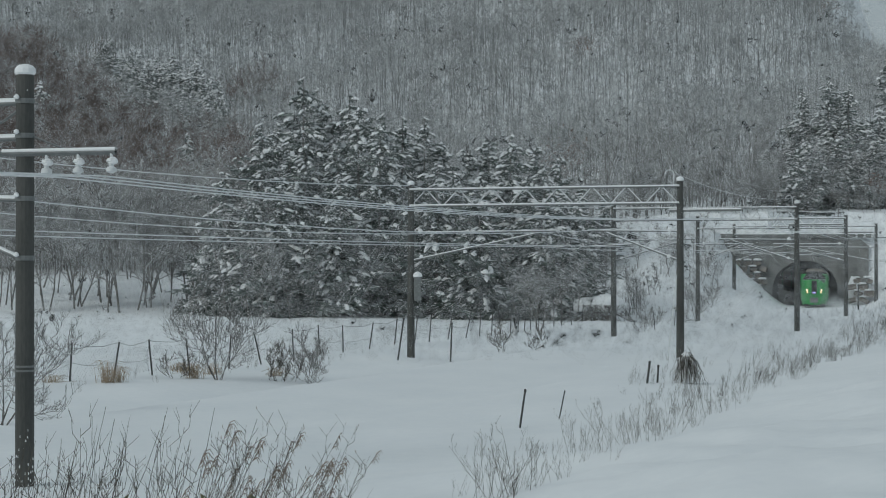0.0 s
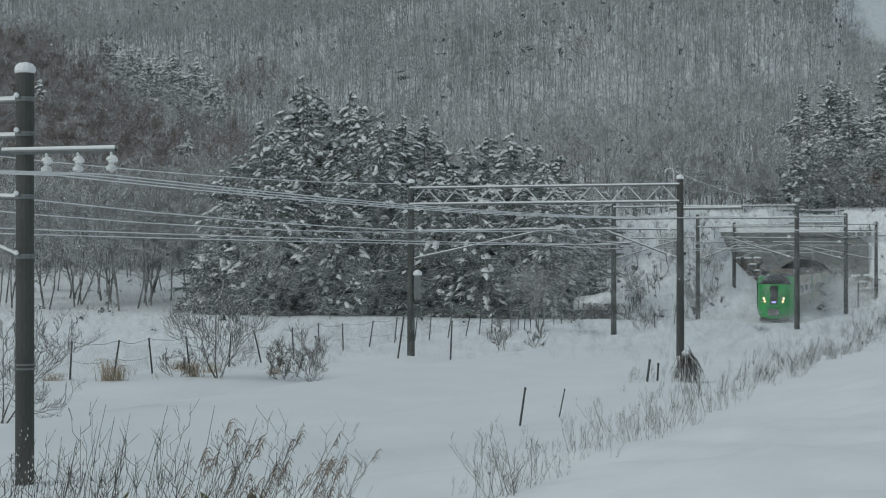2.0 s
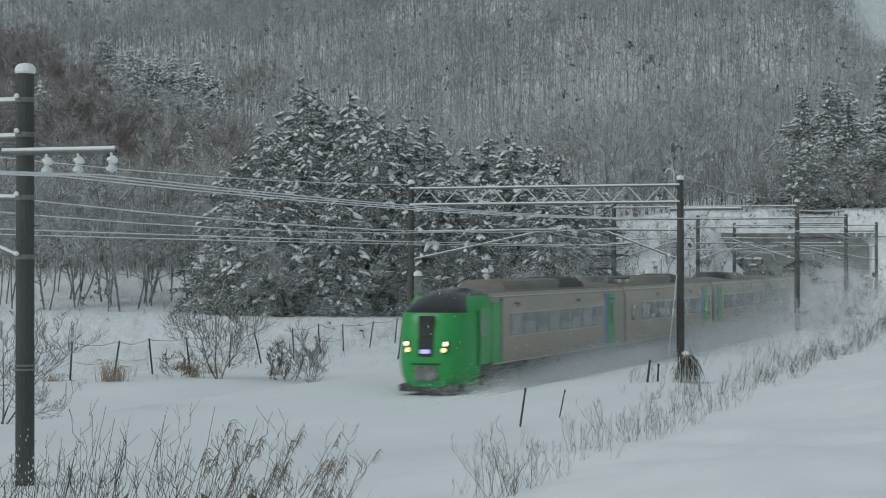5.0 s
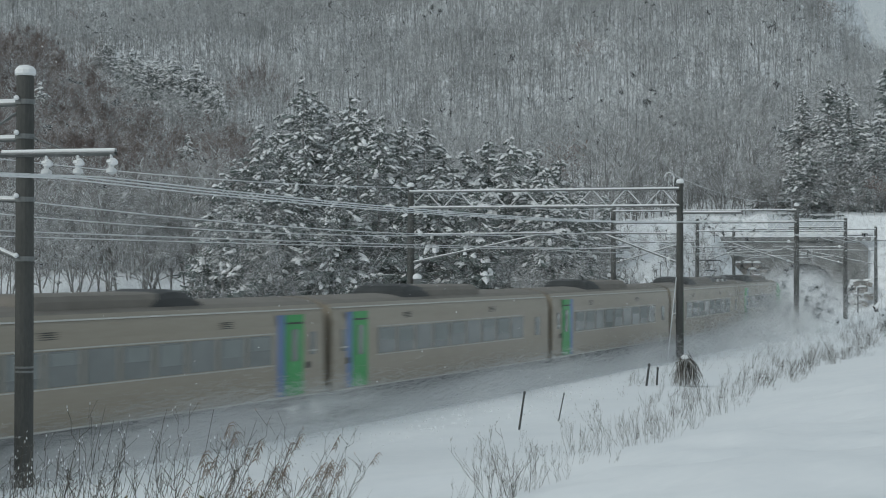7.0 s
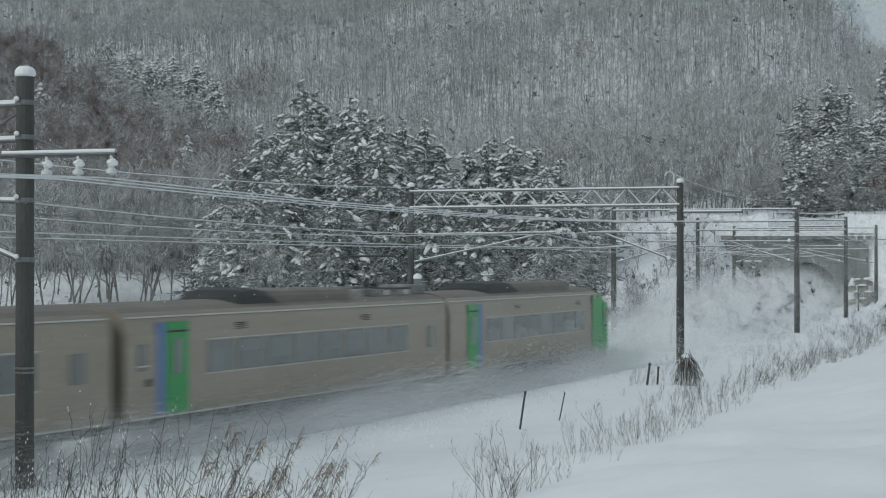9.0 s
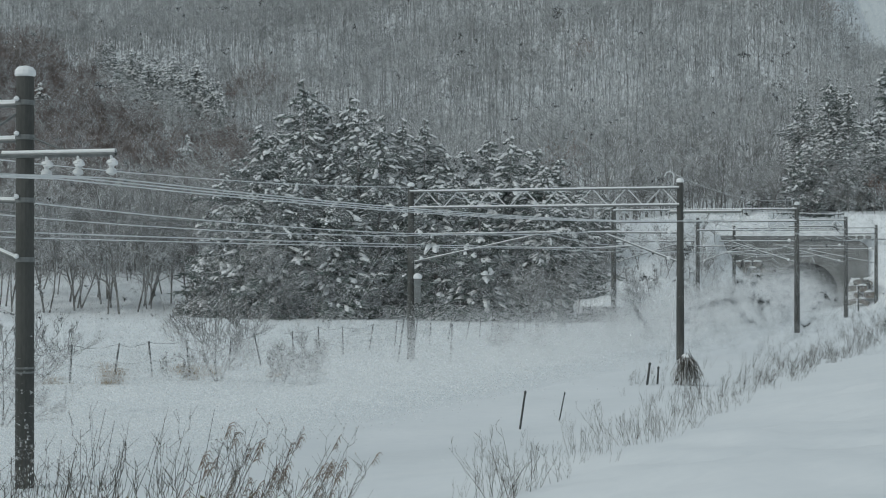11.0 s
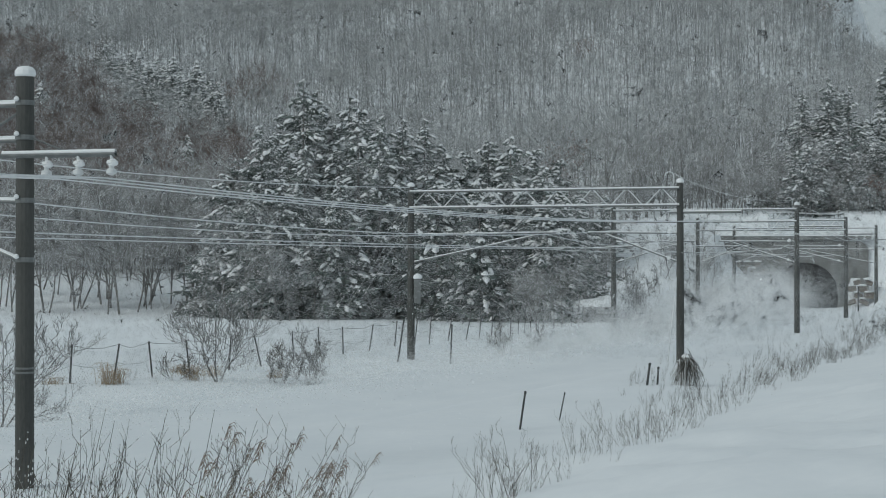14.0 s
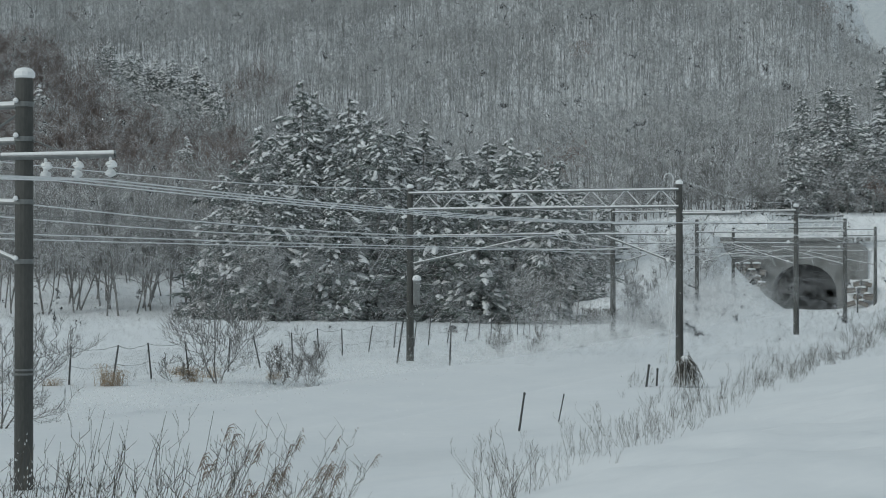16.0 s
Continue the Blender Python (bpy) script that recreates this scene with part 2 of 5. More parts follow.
def ground(x, y):
    """Height of the snow over the plan."""
    x, y = np.asarray(x, float), np.asarray(y, float)
    s, u = along(x, y)
    near = np.interp(u, [-400, -40, -14, -10, -7.2, -6.2, -1.2, -0.9, 0.9, 1.2, 2.4, 3.2, 9, 11, 14, 17, 20, 26, 32, 60],
                     [0.3, 0.1, 0.1, -0.16, -0.3, 0.08, 0.02, -0.04, -0.04, 0.02, 0.0, 0.2, 0.25, 0.38, 0.8, 1.25, 1.7, 2.75, 3.1, 3.6])
    soft = smooth(2.5, 5, np.abs(u + 2.5) - 2.5)
    near = near + 0.11 * waves(x, y, 3) * soft + 0.05 * waves(x * 5, y * 5, 5) * soft * (0.5 + 0.9 * smooth(8, 16, u)) + 0.045 * waves(x * 13, y * 13, 6) * smooth(12, 18, u)
    far = np.interp(y, [0, 168, 185, 215, 350, 600, 950, 1600], [0, 0, 0.8, 3.2, 20, 92, 205, 330])
    az = x / np.maximum(y, 1)
    far = far * (1 - 0.30 * smooth(0.178, 0.245, az) * smooth(300, 600, y)) * (1 - 0.55 * smooth(0.202, 0.265, az) * smooth(350, 560, y))
    far = far + smooth(200, 320, y) * 1.2 * waves(x * 0.5, y * 0.5, 8)
    # cutting slopes beside the tunnel
    mound = 8.0 * smooth(TUNNEL_S + 0.5, TUNNEL_S - 1.5, s) * smooth(-60, -8, u)
    bank = np.interp(-u, [3.2, 4.2, 6.2, 8.7, 13, 18, 70], [0, 0.7, 2.2, 4.2, 6.3, 6.6, 0]) * smooth(-118, -149, s)
    bank = bank + smooth(5.0, 11, u) * smooth(-100, -150, s) * 6.0
    far = np.where((np.abs(u) < 10) & (s > TUNNEL_S), 0, far)
    bank = bank * (1 + 0.10 * waves(x * 2.5, y * 2.5, 12))
    return near + far + np.maximum(mound, bank)


def gz(x, y):
    return float(ground(x, y))


def build_ground():
    ys = np.concatenate([np.arange(-80, 10, 4.0), np.arange(10, 60, 0.5), np.arange(60, 190, 0.9), np.arange(190, 216, 0.5),
                         np.arange(216, 420, 2.5), np.arange(420, 1000, 8.0), np.arange(1000, 2600, 60.0)])
    tx = np.linspace(-1, 1, 361)
    X = tx[None, :] * (34 + 0.36 * np.maximum(ys, 0))[:, None] + 0.0
    Y = np.repeat(ys[:, None], len(tx), axis=1)
    Z = ground(X, Y)
    n, m = Y.shape
    idx = np.arange(n * m).reshape(n, m)
    f = np.stack([idx[:-1, :-1], idx[:-1, 1:], idx[1:, 1:], idx[1:, :-1]], axis=-1).reshape(-1, 4)
    s, u = along(X, Y)
    sc, uc = s.ravel()[f].mean(1), u.ravel()[f].mean(1)
    keep = ~((np.abs(uc + 1.1) < 4.2) & (sc < TUNNEL_S + 1.2) & (sc > TUNNEL_S - 4))
    me = raw("ground", np.stack([X, Y, Z], -1).reshape(-1, 3), f[keep], SNOW_GROUND, smooth=True)
    return tagged(new("ground", me), "deep fresh snow over trackbed, field, banks and hillside", "ground", kind="structure")


build_ground()


# ================= tunnel =================
def build_tunnel():
    x, y = track(TUNNEL_S)
    a = radians(heading(TUNNEL_S))
    m = Matrix.Translation((x, y, 0)) @ Matrix.Rotation(a, 4, "Z")   # +x points out of the tunnel, +y is left of travel
    t = thing("tunnel_portal", m, "snow-capped dark concrete tunnel portal in the hillside", "tunnel", kind="structure")
    half, spring, top, mid = 3.45, 1.7, 4.85, -1.1
    arch = [(mid + half, -0.3)] + [(mid + half * math.cos(k * math.pi / 16), spring + (top - spring) * math.sin(k * math.pi / 16)) for k in range(17)] + [(mid - half, -0.3)]
    w0, w1, h = -13.0, 5.6, 7.3                     # wall's extent in y, which points to the right bank
    v, f = [], []
    outer = []
    for k, (py, pz) in enumerate(arch):              # outer ring on the wall's border
        q = k / (len(arch) - 1)
        if q < 0.25:
            outer.append((w1, -0.3 + (h + 0.3) * q / 0.25))
        elif q > 0.75:
            outer.append((w0, -0.3 + (h + 0.3) * (1 - q) / 0.25))
        else:
            outer.append((w1 + (w0 - w1) * (q - 0.25) / 0.5, h))
    n = len(arch)
    for xx in (0.0, -0.8):
        v += [(xx, p[0], p[1]) for p in arch] + [(xx, p[0], p[1]) for p in outer]
    for i in range(n - 1):
        f += [(i, i + 1, n + i + 1, n + i), (2 * n + i + 1, 2 * n + i, 3 * n + i, 3 * n + i + 1),
              (i, 2 * n + i, 2 * n + i + 1, i + 1), (n + i, n + i + 1, 3 * n + i + 1, 3 * n + i)]
    part("headwall", (v, f), WALL_DARK, t)
    part("coping", box_bm([(-1.0, 0.35, w0 - 0.3, w1 + 0.3, h, h + 0.45)], 0.04), WALL_DARK, t, "weathered concrete coping beam")
    bm = box_bm([(-1.1, 0.4, w0 - 0.35, w1 + 0.35, h + 0.45, h + 0.95)])
    bmesh.ops.subdivide_edges(bm, edges=bm.edges[:], cuts=5, use_grid_fill=True)
    for q in bm.verts:
        q.co.z += 0.1 * noise.noise(q.co * 0.7) * (q.co.z > h + 0.6)
        if q.co.z > h + 0.7:
            q.co.x *= 0.85
    part("snow_cap", bm, SNOW, t, "thick white snow layer on the coping")
    # lining that follows the curve into the hill
    v, f = [], []
    steps = 36
    inv = m.inverted()
    for k in range(steps + 1):
        sx = TUNNEL_S - 0.4 - k * 5.0
        for py, pz in arch:
            q = inv @ V((*track(sx, py), pz))
            v.append(tuple(q))
    for k in range(steps):
        for i in range(n):
            j = (i + 1) % n
            f.append((k * n + i, k * n + j, (k + 1) * n + j, (k + 1) * n + i))
    f.append(tuple(steps * n + i for i in range(n)))
    part("lining", (v, f), TUNNEL_IN, t, "sooty dark tunnel lining")


build_tunnel()


# ================= train =================
HALF_W = 1.43


def half_width(z):
    return float(np.interp(z, [0.2, 0.95, 1.15, 2.95, 3.3, 3.52, 3.62, 3.70, 3.74], [1.30, 1.41, HALF_W, HALF_W, 1.38, 1.24, 0.98, 0.55, 0.05]))


LEVELS = [0.95, 1.15, 2.0, 2.95, 3.15, 3.3, 3.42, 3.52, 3.58, 3.62, 3.67, 3.70, 3.74]


def body_shell(x0, x1):
    """Closed car body between two stations."""
    ring = [(-half_width(z), z) for z in LEVELS] + [(half_width(z), z) for z in LEVELS[::-1]]
    n = len(ring)
    xs = [x0, x0 + 0.05, x1 - 0.05, x1]
    v = []
    for k, x in enumerate(xs):
        sc = 0.975 if k in (0, 3) else 1.0
        v += [(x, y * sc, 0.95 + (z - 0.95) * sc) for y, z in ring]
    m = len(LEVELS)
    side, roof = [], []
    for k in range(3):
        for i in range(n):
            q = (k * n + i, k * n + (i + 1) % n, (k + 1) * n + (i + 1) % n, (k + 1) * n + i)
            (roof if 7 <= i < n - 8 else side).append(q)
    side += [tuple(range(n))[::-1], tuple(3 * n + i for i in range(n))]
    return tidy(v, side), tidy(v, roof)


def roof_pod(x0, x1, w, h, z0, ramp=1.0):
    """A long low fairing with rounded ends on the roof."""
    v, f = [], []
    xs = [x0, x0 + 0.2 * ramp, x0 + 0.55 * ramp, x0 + 1.1 * ramp, x1 - 1.1 * ramp, x1 - 0.55 * ramp, x1 - 0.2 * ramp, x1]
    hs = [0.05, 0.45, 0.85, 1, 1, 0.85, 0.45, 0.05]
    prof = [(-1, 0), (-0.97, 0.5), (-0.85, 0.85), (-0.6, 1), (0.6, 1), (0.85, 0.85), (0.97, 0.5), (1, 0)]
    for x, k in zip(xs, hs):
        v += [(x, py * w, z0 + pz * h * k) for py, pz in prof]
    n = len(prof)
    f = [(a * n + i, (a + 1) * n + i, (a + 1) * n + i + 1, a * n + i + 1) for a in range(len(xs) - 1) for i in range(n - 1)]
    return v, f


def bogie(parent, x):
    b = part("bogie", box_bm([(x - 1.5, x + 1.5, sy * 0.98 - 0.09, sy * 0.98 + 0.09, 0.42, 0.66) for sy in (-1, 1)]
                             + [(x - 0.25, x + 0.25, -0.95, 0.95, 0.4, 0.72)]
                             + [(x + sx * 1.05 - 0.2, x + sx * 1.05 + 0.2, sy * 1.08 - 0.06, sy * 1.08 + 0.06, 0.28, 0.58) for sx in (-1, 1) for sy in (-1, 1)], 0.03),
             UNDER, parent, "snow-caked bogie frame")
    wheel = raw("wheel", *lathe([(0.12, -0.07), (0.40, -0.07), (0.43, -0.05), (0.43, 0.04), (0.46, 0.06), (0.46, 0.07), (0.1, 0.08)], 18), DARK_STEEL)
    for sx in (-1.05, 1.05):
        for sy in (-1, 1):
            w = part("wheel", wheel, DARK_STEEL, b)
            w.matrix_basis = Matrix.Translation((x + sx, sy * 0.56, 0.43)) @ Matrix.Rotation(radians(90 * sy), 4, "X")


def door_set(car, x, blue):
    for sy in (-1, 1):
        y0 = sy * (HALF_W + 0.004)
        d = part("door", box_bm([(x - 0.55, x + 0.55, min(y0, y0 + sy * 0.022), max(y0, y0 + sy * 0.022), 1.0, 3.26)], 0.008), GREEN, car, "bright green sliding door")
        y1 = y0 + sy * 0.026
        part("door_window", box_bm([(x - 0.2, x + 0.2, min(y1, y1 + sy * 0.01), max(y1, y1 + sy * 0.01), 1.95, 2.85)], 0.004), GLASS_DARK, d, "narrow dark door window")
        part("door_stripe", box_bm([(x - 0.5, x + 0.5, min(y1, y1 + sy * 0.006), max(y1, y1 + sy * 0.006), 3.0, 3.05)]), ROOF_BLACK, d)
        part("blue_stripe", box_bm([(x + blue * 0.78 - 0.2, x + blue * 0.78 + 0.2, min(y0, y0 + sy * 0.008), max(y0, y0 + sy * 0.008), 1.0, 3.26)]), BLUE, car, "blue band beside the door")


def side_windows(car, x0, x1, count):
    pitch = (x1 - x0) / count
    for sy in (-1, 1):
        y0 = sy * (HALF_W + 0.003)
        for k in range(count):
            c = x0 + (k + 0.5) * pitch
            w = part("window", box_bm([(c - pitch * 0.445, c + pitch * 0.445, min(y0, y0 + sy * 0.014), max(y0, y0 + sy * 0.014), 1.92, 2.72)], 0.005), GLASS_DARK, car)
            if (k * 7 + count) % 3 != 0:
                drop = (0.34, 0.52, 0.28, 0.45)[k % 4]
                part("blind", box_bm([(c - pitch * 0.36, c + pitch * 0.36, min(y0 + sy * 0.015, y0 + sy * 0.02), max(y0 + sy * 0.015, y0 + sy * 0.02), 2.67 - drop, 2.67)]), BLIND, w, "pale drawn window blind")
        for za in (1.87, 2.75):
            part("window_moulding", box_bm([(x0, x1, min(y0, y0 + sy * 0.02), max(y0, y0 + sy * 0.02), za, za + 0.03)]), TRIM, car, "thin bright moulding")


def car_common(car, x0, x1):
    side, roof = body_shell(x0, x1)
    part("body", side, BODY, car, "brownish stainless-steel car body")
    part("roof", roof, ROOF_GREY, car, "dark grey arched roof")
    for sy in (-1, 1):
        part("gutter", box_bm([(x0 + 0.1, x1 - 0.1, sy * 1.335 - 0.02, sy * 1.335 + 0.02, 3.38, 3.42)]), TRIM, car, "pale rain gutter")
        part("lower_rail", box_bm([(x0 + 0.1, x1 - 0.1, sy * 1.40 - 0.02, sy * 1.40 + 0.02, 0.93, 0.97)]), TRIM, car)
        for gx in (-3.6, 4.4):
            part("side_vent", box_bm([(gx - 0.32, gx + 0.32, sy * 1.40 - 0.03, sy * 1.40 + 0.03, 2.98 + k * 0.05, 3.0 + k * 0.05) for k in range(4)]), ROOF_BLACK, car, "dark louvred vent")
    part("underfloor", box_bm([(x0 + 4.9, x1 - 4.9, -1.25, 1.25, 0.35, 0.94), (x0 + 0.6, x1 - 0.6, -0.9, 0.9, 0.6, 0.95),
                               (x0 + 5.4, x0 + 7.2, -1.33, 1.33, 0.42, 0.9), (x1 - 8.5, x1 - 6.2, -1.33, 1.33, 0.38, 0.9)], 0.03), UNDER, car, "dark underfloor boxes caked with snow")
    for bx in (x0 + 3.1, x1 - 3.1):
        bogie(car, bx)


def pods(car, a, b, c):
    part("roof_fairing", roof_pod(a, b, 1.02, 0.44, 3.6), ROOF_BLACK, car, "black domed roof fairing")
    part("air_conditioner", roof_pod(min(c, (a + b) / 2), max(c, (a + b) / 2), 0.96, 0.36, 3.62, 0.25), ROOF_GREY, car, "grey rooftop air conditioner")


def pantograph(car, x):
    p = part("pantograph_base", box_bm([(x - 1.0, x + 1.0, -0.75, -0.68, 3.86, 3.92), (x - 1.0, x + 1.0, 0.68, 0.75, 3.86, 3.92), (x - 0.06, x + 0.06, -0.75, 0.75, 3.86, 3.92)]), DARK_STEEL, car)
    for ix in (-0.8, 0.8):
        for iy in (-0.7, 0.7):
            i = part("insulator", lathe([(0.05, 0), (0.1, 0.03), (0.05, 0.06), (0.1, 0.1), (0.05, 0.13), (0.05, 0.18)], 10), CERAMIC, p)
            i.location = (x + ix, iy, 3.68)
    arms = [(x + 0.9, -0.35, 3.95, x - 0.6, -0.3, 4.35, 0.03, 0.03), (x + 0.9, 0.35, 3.95, x - 0.6, 0.3, 4.35, 0.03, 0.03),
            (x - 0.6, 0, 4.35, x + 0.5, 0, 4.95, 0.028, 0.028), (x - 0.6, -0.3, 4.35, x - 0.6, 0.3, 4.35, 0.025, 0.025)]
    part("arm", tube_mesh("arm", arms, DARK_STEEL), DARK_STEEL, p)
    part("contact_strip", tube_mesh("contact_strip", [(x + 0.5, -0.8, 4.95, x + 0.5, 0.8, 4.95, 0.03, 0.03), (x + 0.75, -0.75, 4.95, x + 0.75, 0.75, 4.95, 0.02, 0.02),
                                                      (x + 0.5, -0.8, 4.95, x + 0.5, -0.98, 4.82, 0.025, 0.02), (x + 0.5, 0.8, 4.95, x + 0.5, 0.98, 4.82, 0.025, 0.02)], DARK_STEEL), DARK_STEEL, p)
    for bx in ((x - 2.6, x - 1.3, -0.6, 0.6, 3.66, 4.0), (x + 1.4, x + 2.1, -0.5, 0.1, 3.66, 3.98), (x + 1.5, x + 2.6, 0.2, 0.7, 3.66, 3.9)):
        part("roof_equipment", box_bm([bx], 0.05), UNDER, car, "dark high-voltage box")


def make_mid_car(with_panto, blue, door_x=8.2, win=(-7.3, 6.3, 9)):
    car = thing("train_car", Matrix(), "brown-grey stainless express car with green door raising powder snow", "train car", "express train")
    x0, x1 = -10.13, 10.13
    car_common(car, x0, x1)
    door_set(car, door_x, blue)
    side_windows(car, *win)
    for sy in (-1, 1):
        part("small_window", box_bm([(-9.0, -8.45, sy * (HALF_W + 0.012) - 0.01, sy * (HALF_W + 0.012) + 0.01, 1.95, 2.65)], 0.005), GLASS_DARK, car)
        y0 = sy * (HALF_W + 0.01)
        part("vestibule_window", box_bm([(9.2, 9.55, y0 - 0.01, y0 + 0.01, 2.1, 2.75)], 0.005), GLASS_DARK, car, "narrow dark vestibule window")
        part("grab_rail", box_bm([(9.12, 9.62, y0 + sy * 0.012 - 0.012, y0 + sy * 0.012 + 0.012, 2.2, 2.24)]), TRIM, car, "short bright rail")
        part("data_panel", box_bm([(8.98, 9.2, y0 - 0.009, y0 + 0.009, 1.72, 1.9)], 0.003), ROOF_BLACK, car)
    pods(car, 1.4, 3.9, -3.6)
    if with_panto:
        pantograph(car, -7.6)
    part("gangway", box_bm([(x0 - 0.2, x0 + 0.05, -0.62, 0.62, 1.0, 3.2), (x1 - 0.05, x1 + 0.2, -0.62, 0.62, 1.0, 3.2)], 0.03), RUBBER, car, "black gangway bellows")
    return car


def nose_x(z):
    return float(np.interp(z, [0.2, 0.5, 1.2, 2.0, 2.8, 3.0, 3.35, 3.6, 3.74], [10.2, 10.34, 10.4, 10.35, 10.18, 10.02, 9.4, 8.7, 7.9]))


def make_end_car():
    car = thing("train_car", Matrix(), "green-nosed stainless express end car with twin headlamps", "train car", "express train")
    x0, xb = -10.85, 7.4
    car_common(car, x0, xb)
    door_set(car, -8.6, 1)
    side_windows(car, -7.2, 5.4, 8)
    pods(car, -5.9, -2.2, 4.6)
    part("gangway", box_bm([(x0 - 0.2, x0 + 0.05, -0.62, 0.62, 1.0, 3.2)], 0.03), RUBBER, car, "black gangway bellows")
    # cab shell: rows of height, columns round the front
    zs = [0.28, 0.45, 0.7, 1.0, 1.3, 1.6, 1.9, 2.2, 2.5, 2.75, 2.88, 3.0, 3.15, 3.3, 3.45, 3.55, 3.63, 3.69, 3.735]
    fr = [-1, -0.97, -0.9, -0.8, -0.65, -0.45, -0.25, 0, 0.25, 0.45, 0.65, 0.8, 0.9, 0.97, 1]
    v, shell, dark = [], [], []
    cols = len(fr) + 4
    for z in zs:
        w = half_width(max(z, 0.21))
        nx = nose_x(z)
        if z < 0.6:
            w *= 0.94
        edge = max(nx - 0.72, xb + 0.02)
        wf = w * 0.9 * (1 - 0.4 * max(0.0, min(1.0, (z - 2.88) / 0.8)))
        row = [(xb, -w, z), ((xb + edge) / 2, -w, z)] + [(max(nx - 0.72 * abs(t) ** 4.2, xb), (wf if nx > xb + 1 else w) * t * (1 - 0.04 * abs(t) ** 6), z) for t in fr] + [((xb + edge) / 2, w, z), (xb, w, z)]
        v += row
    for r in range(len(zs) - 1):
        for c in range(cols - 1):
            q = (r * cols + c, r * cols + c + 1, (r + 1) * cols + c + 1, (r + 1) * cols + c)
            if zs[r] < 0.9 and c in (0, cols - 2):
                continue
            front = 2 <= c < cols - 3
            (dark if (front and zs[r] >= 2.88) or zs[r] >= 3.42 else shell).append(q)
    cab = part("cab", raw("cab", *tidy(v, shell), GREEN, smooth=True), GREEN, car, "bright green cab front")
    top = tuple((len(zs) - 1) * cols + c for c in range(cols))
    part("windscreen", raw("windscreen", *tidy(v, dark + [top]), BLACK_GLOSS, smooth=True), BLACK_GLOSS, car, "sloping black windscreen and cab roof")
    part("front_door", box_bm([(10.16, 10.425, -0.27, 0.27, 1.35, 2.0), (10.04, 10.39, -0.27, 0.27, 2.0, 2.78)], 0.02), ROOF_BLACK, car, "black panel in the middle of the nose")
    part("sign", box_bm([(10.4, 10.44, -0.18, 0.18, 1.46, 1.6)], 0.008), LED, car, "violet glowing destination sign")
    part("coupler_cover", box_bm([(10.14, 10.44, -0.42, 0.42, 0.5, 1.0)], 0.05), UNDER, car, "dark grey coupler hatch")
    part("bumper_slot", box_bm([(10.24, 10.41, -0.55, 0.55, 1.06, 1.12)], 0.01), ROOF_BLACK, car)
    part("plough", box_bm([(9.2, 10.2, -1.1, 1.1, 0.1, 0.36)], 0.06), DARK_STEEL, car, "black snow plough")
    for sy in (-1, 1):
        for k, (yy, zz) in enumerate(((0.74, 1.80), (0.68, 1.58))):
            lamp = part("headlight", lathe([(0.085, -0.05), (0.085, 0.02), (0.07, 0.05), (0.03, 0.06)], 16), HEADLAMP if k else HEADLAMP_TOP, car, "glowing amber headlight" if k else "glowing warm white headlight")
            lamp.matrix_basis = Matrix.Translation((10.385 - 0.72 * (yy / 1.43) ** 4.2, sy * yy, zz)) @ Matrix.Rotation(radians(90), 4, "Y")
            ringm = part("headlight_bezel", lathe([(0.12, -0.06), (0.125, 0.0), (0.1, 0.012)], 16), ROOF_BLACK, car)
            ringm.matrix_basis = lamp.matrix_basis.copy()
        part("cab_door", box_bm([(8.1, 8.75, sy * (HALF_W + 0.006) - 0.01, sy * (HALF_W + 0.006) + 0.01, 1.0, 3.0)], 0.006), GREEN, car)
        part("cab_side_window", box_bm([(8.22, 8.62, sy * (HALF_W + 0.02) - 0.01, sy * (HALF_W + 0.02) + 0.01, 1.95, 2.75)], 0.006), GLASS_DARK, car)
        part("cab_side_panel", box_bm([(6.45, 7.42, sy * (HALF_W + 0.002) - 0.012, sy * (HALF_W + 0.002) + 0.012, 0.97, 3.2)], 0.004), GREEN, car, "green side panel behind the cab")
        part("cab_edge", box_bm([(6.33, 6.45, sy * (HALF_W + 0.004) - 0.012, sy * (HALF_W + 0.004) + 0.012, 0.97, 3.35)], 0.004), ROOF_BLACK, car)
    return car


head_car = make_end_car()
tail_car = copy_thing(head_car, Matrix())
car_b = make_mid_car(True, -1, 8.2, (-6.9, 7.0, 9))
car_e = make_mid_car(True, 1, 7.75, (-6.8, 6.3, 8))
car_c = make_mid_car(False, 1, 8.2, (-7.1, 6.9, 9))
car_d = make_mid_car(False, -1, 8.3, (-7.2, 7.0, 9))
tail_car["label"] = "green-ended stainless express end car trailing a snow cloud"
SPEED, NOSE_0 = 26.43, -143.62
TRAIN = [(head_car, 10.85, 0), (car_b, 32.1, 180), (car_c, 52.9, 0), (car_d, 73.7, 0), (car_e, 94.5, 0), (tail_car, 115.75, 180)]


def train_rows(back, flip):
    rows = []
    for k in range(33):
        t = k * 0.5
        s = NOSE_0 + SPEED * t - back
        x, y = track(s)
        rows.append((t, pose(x, y, 0, 0, 0, heading(s) + flip)))
    return rows


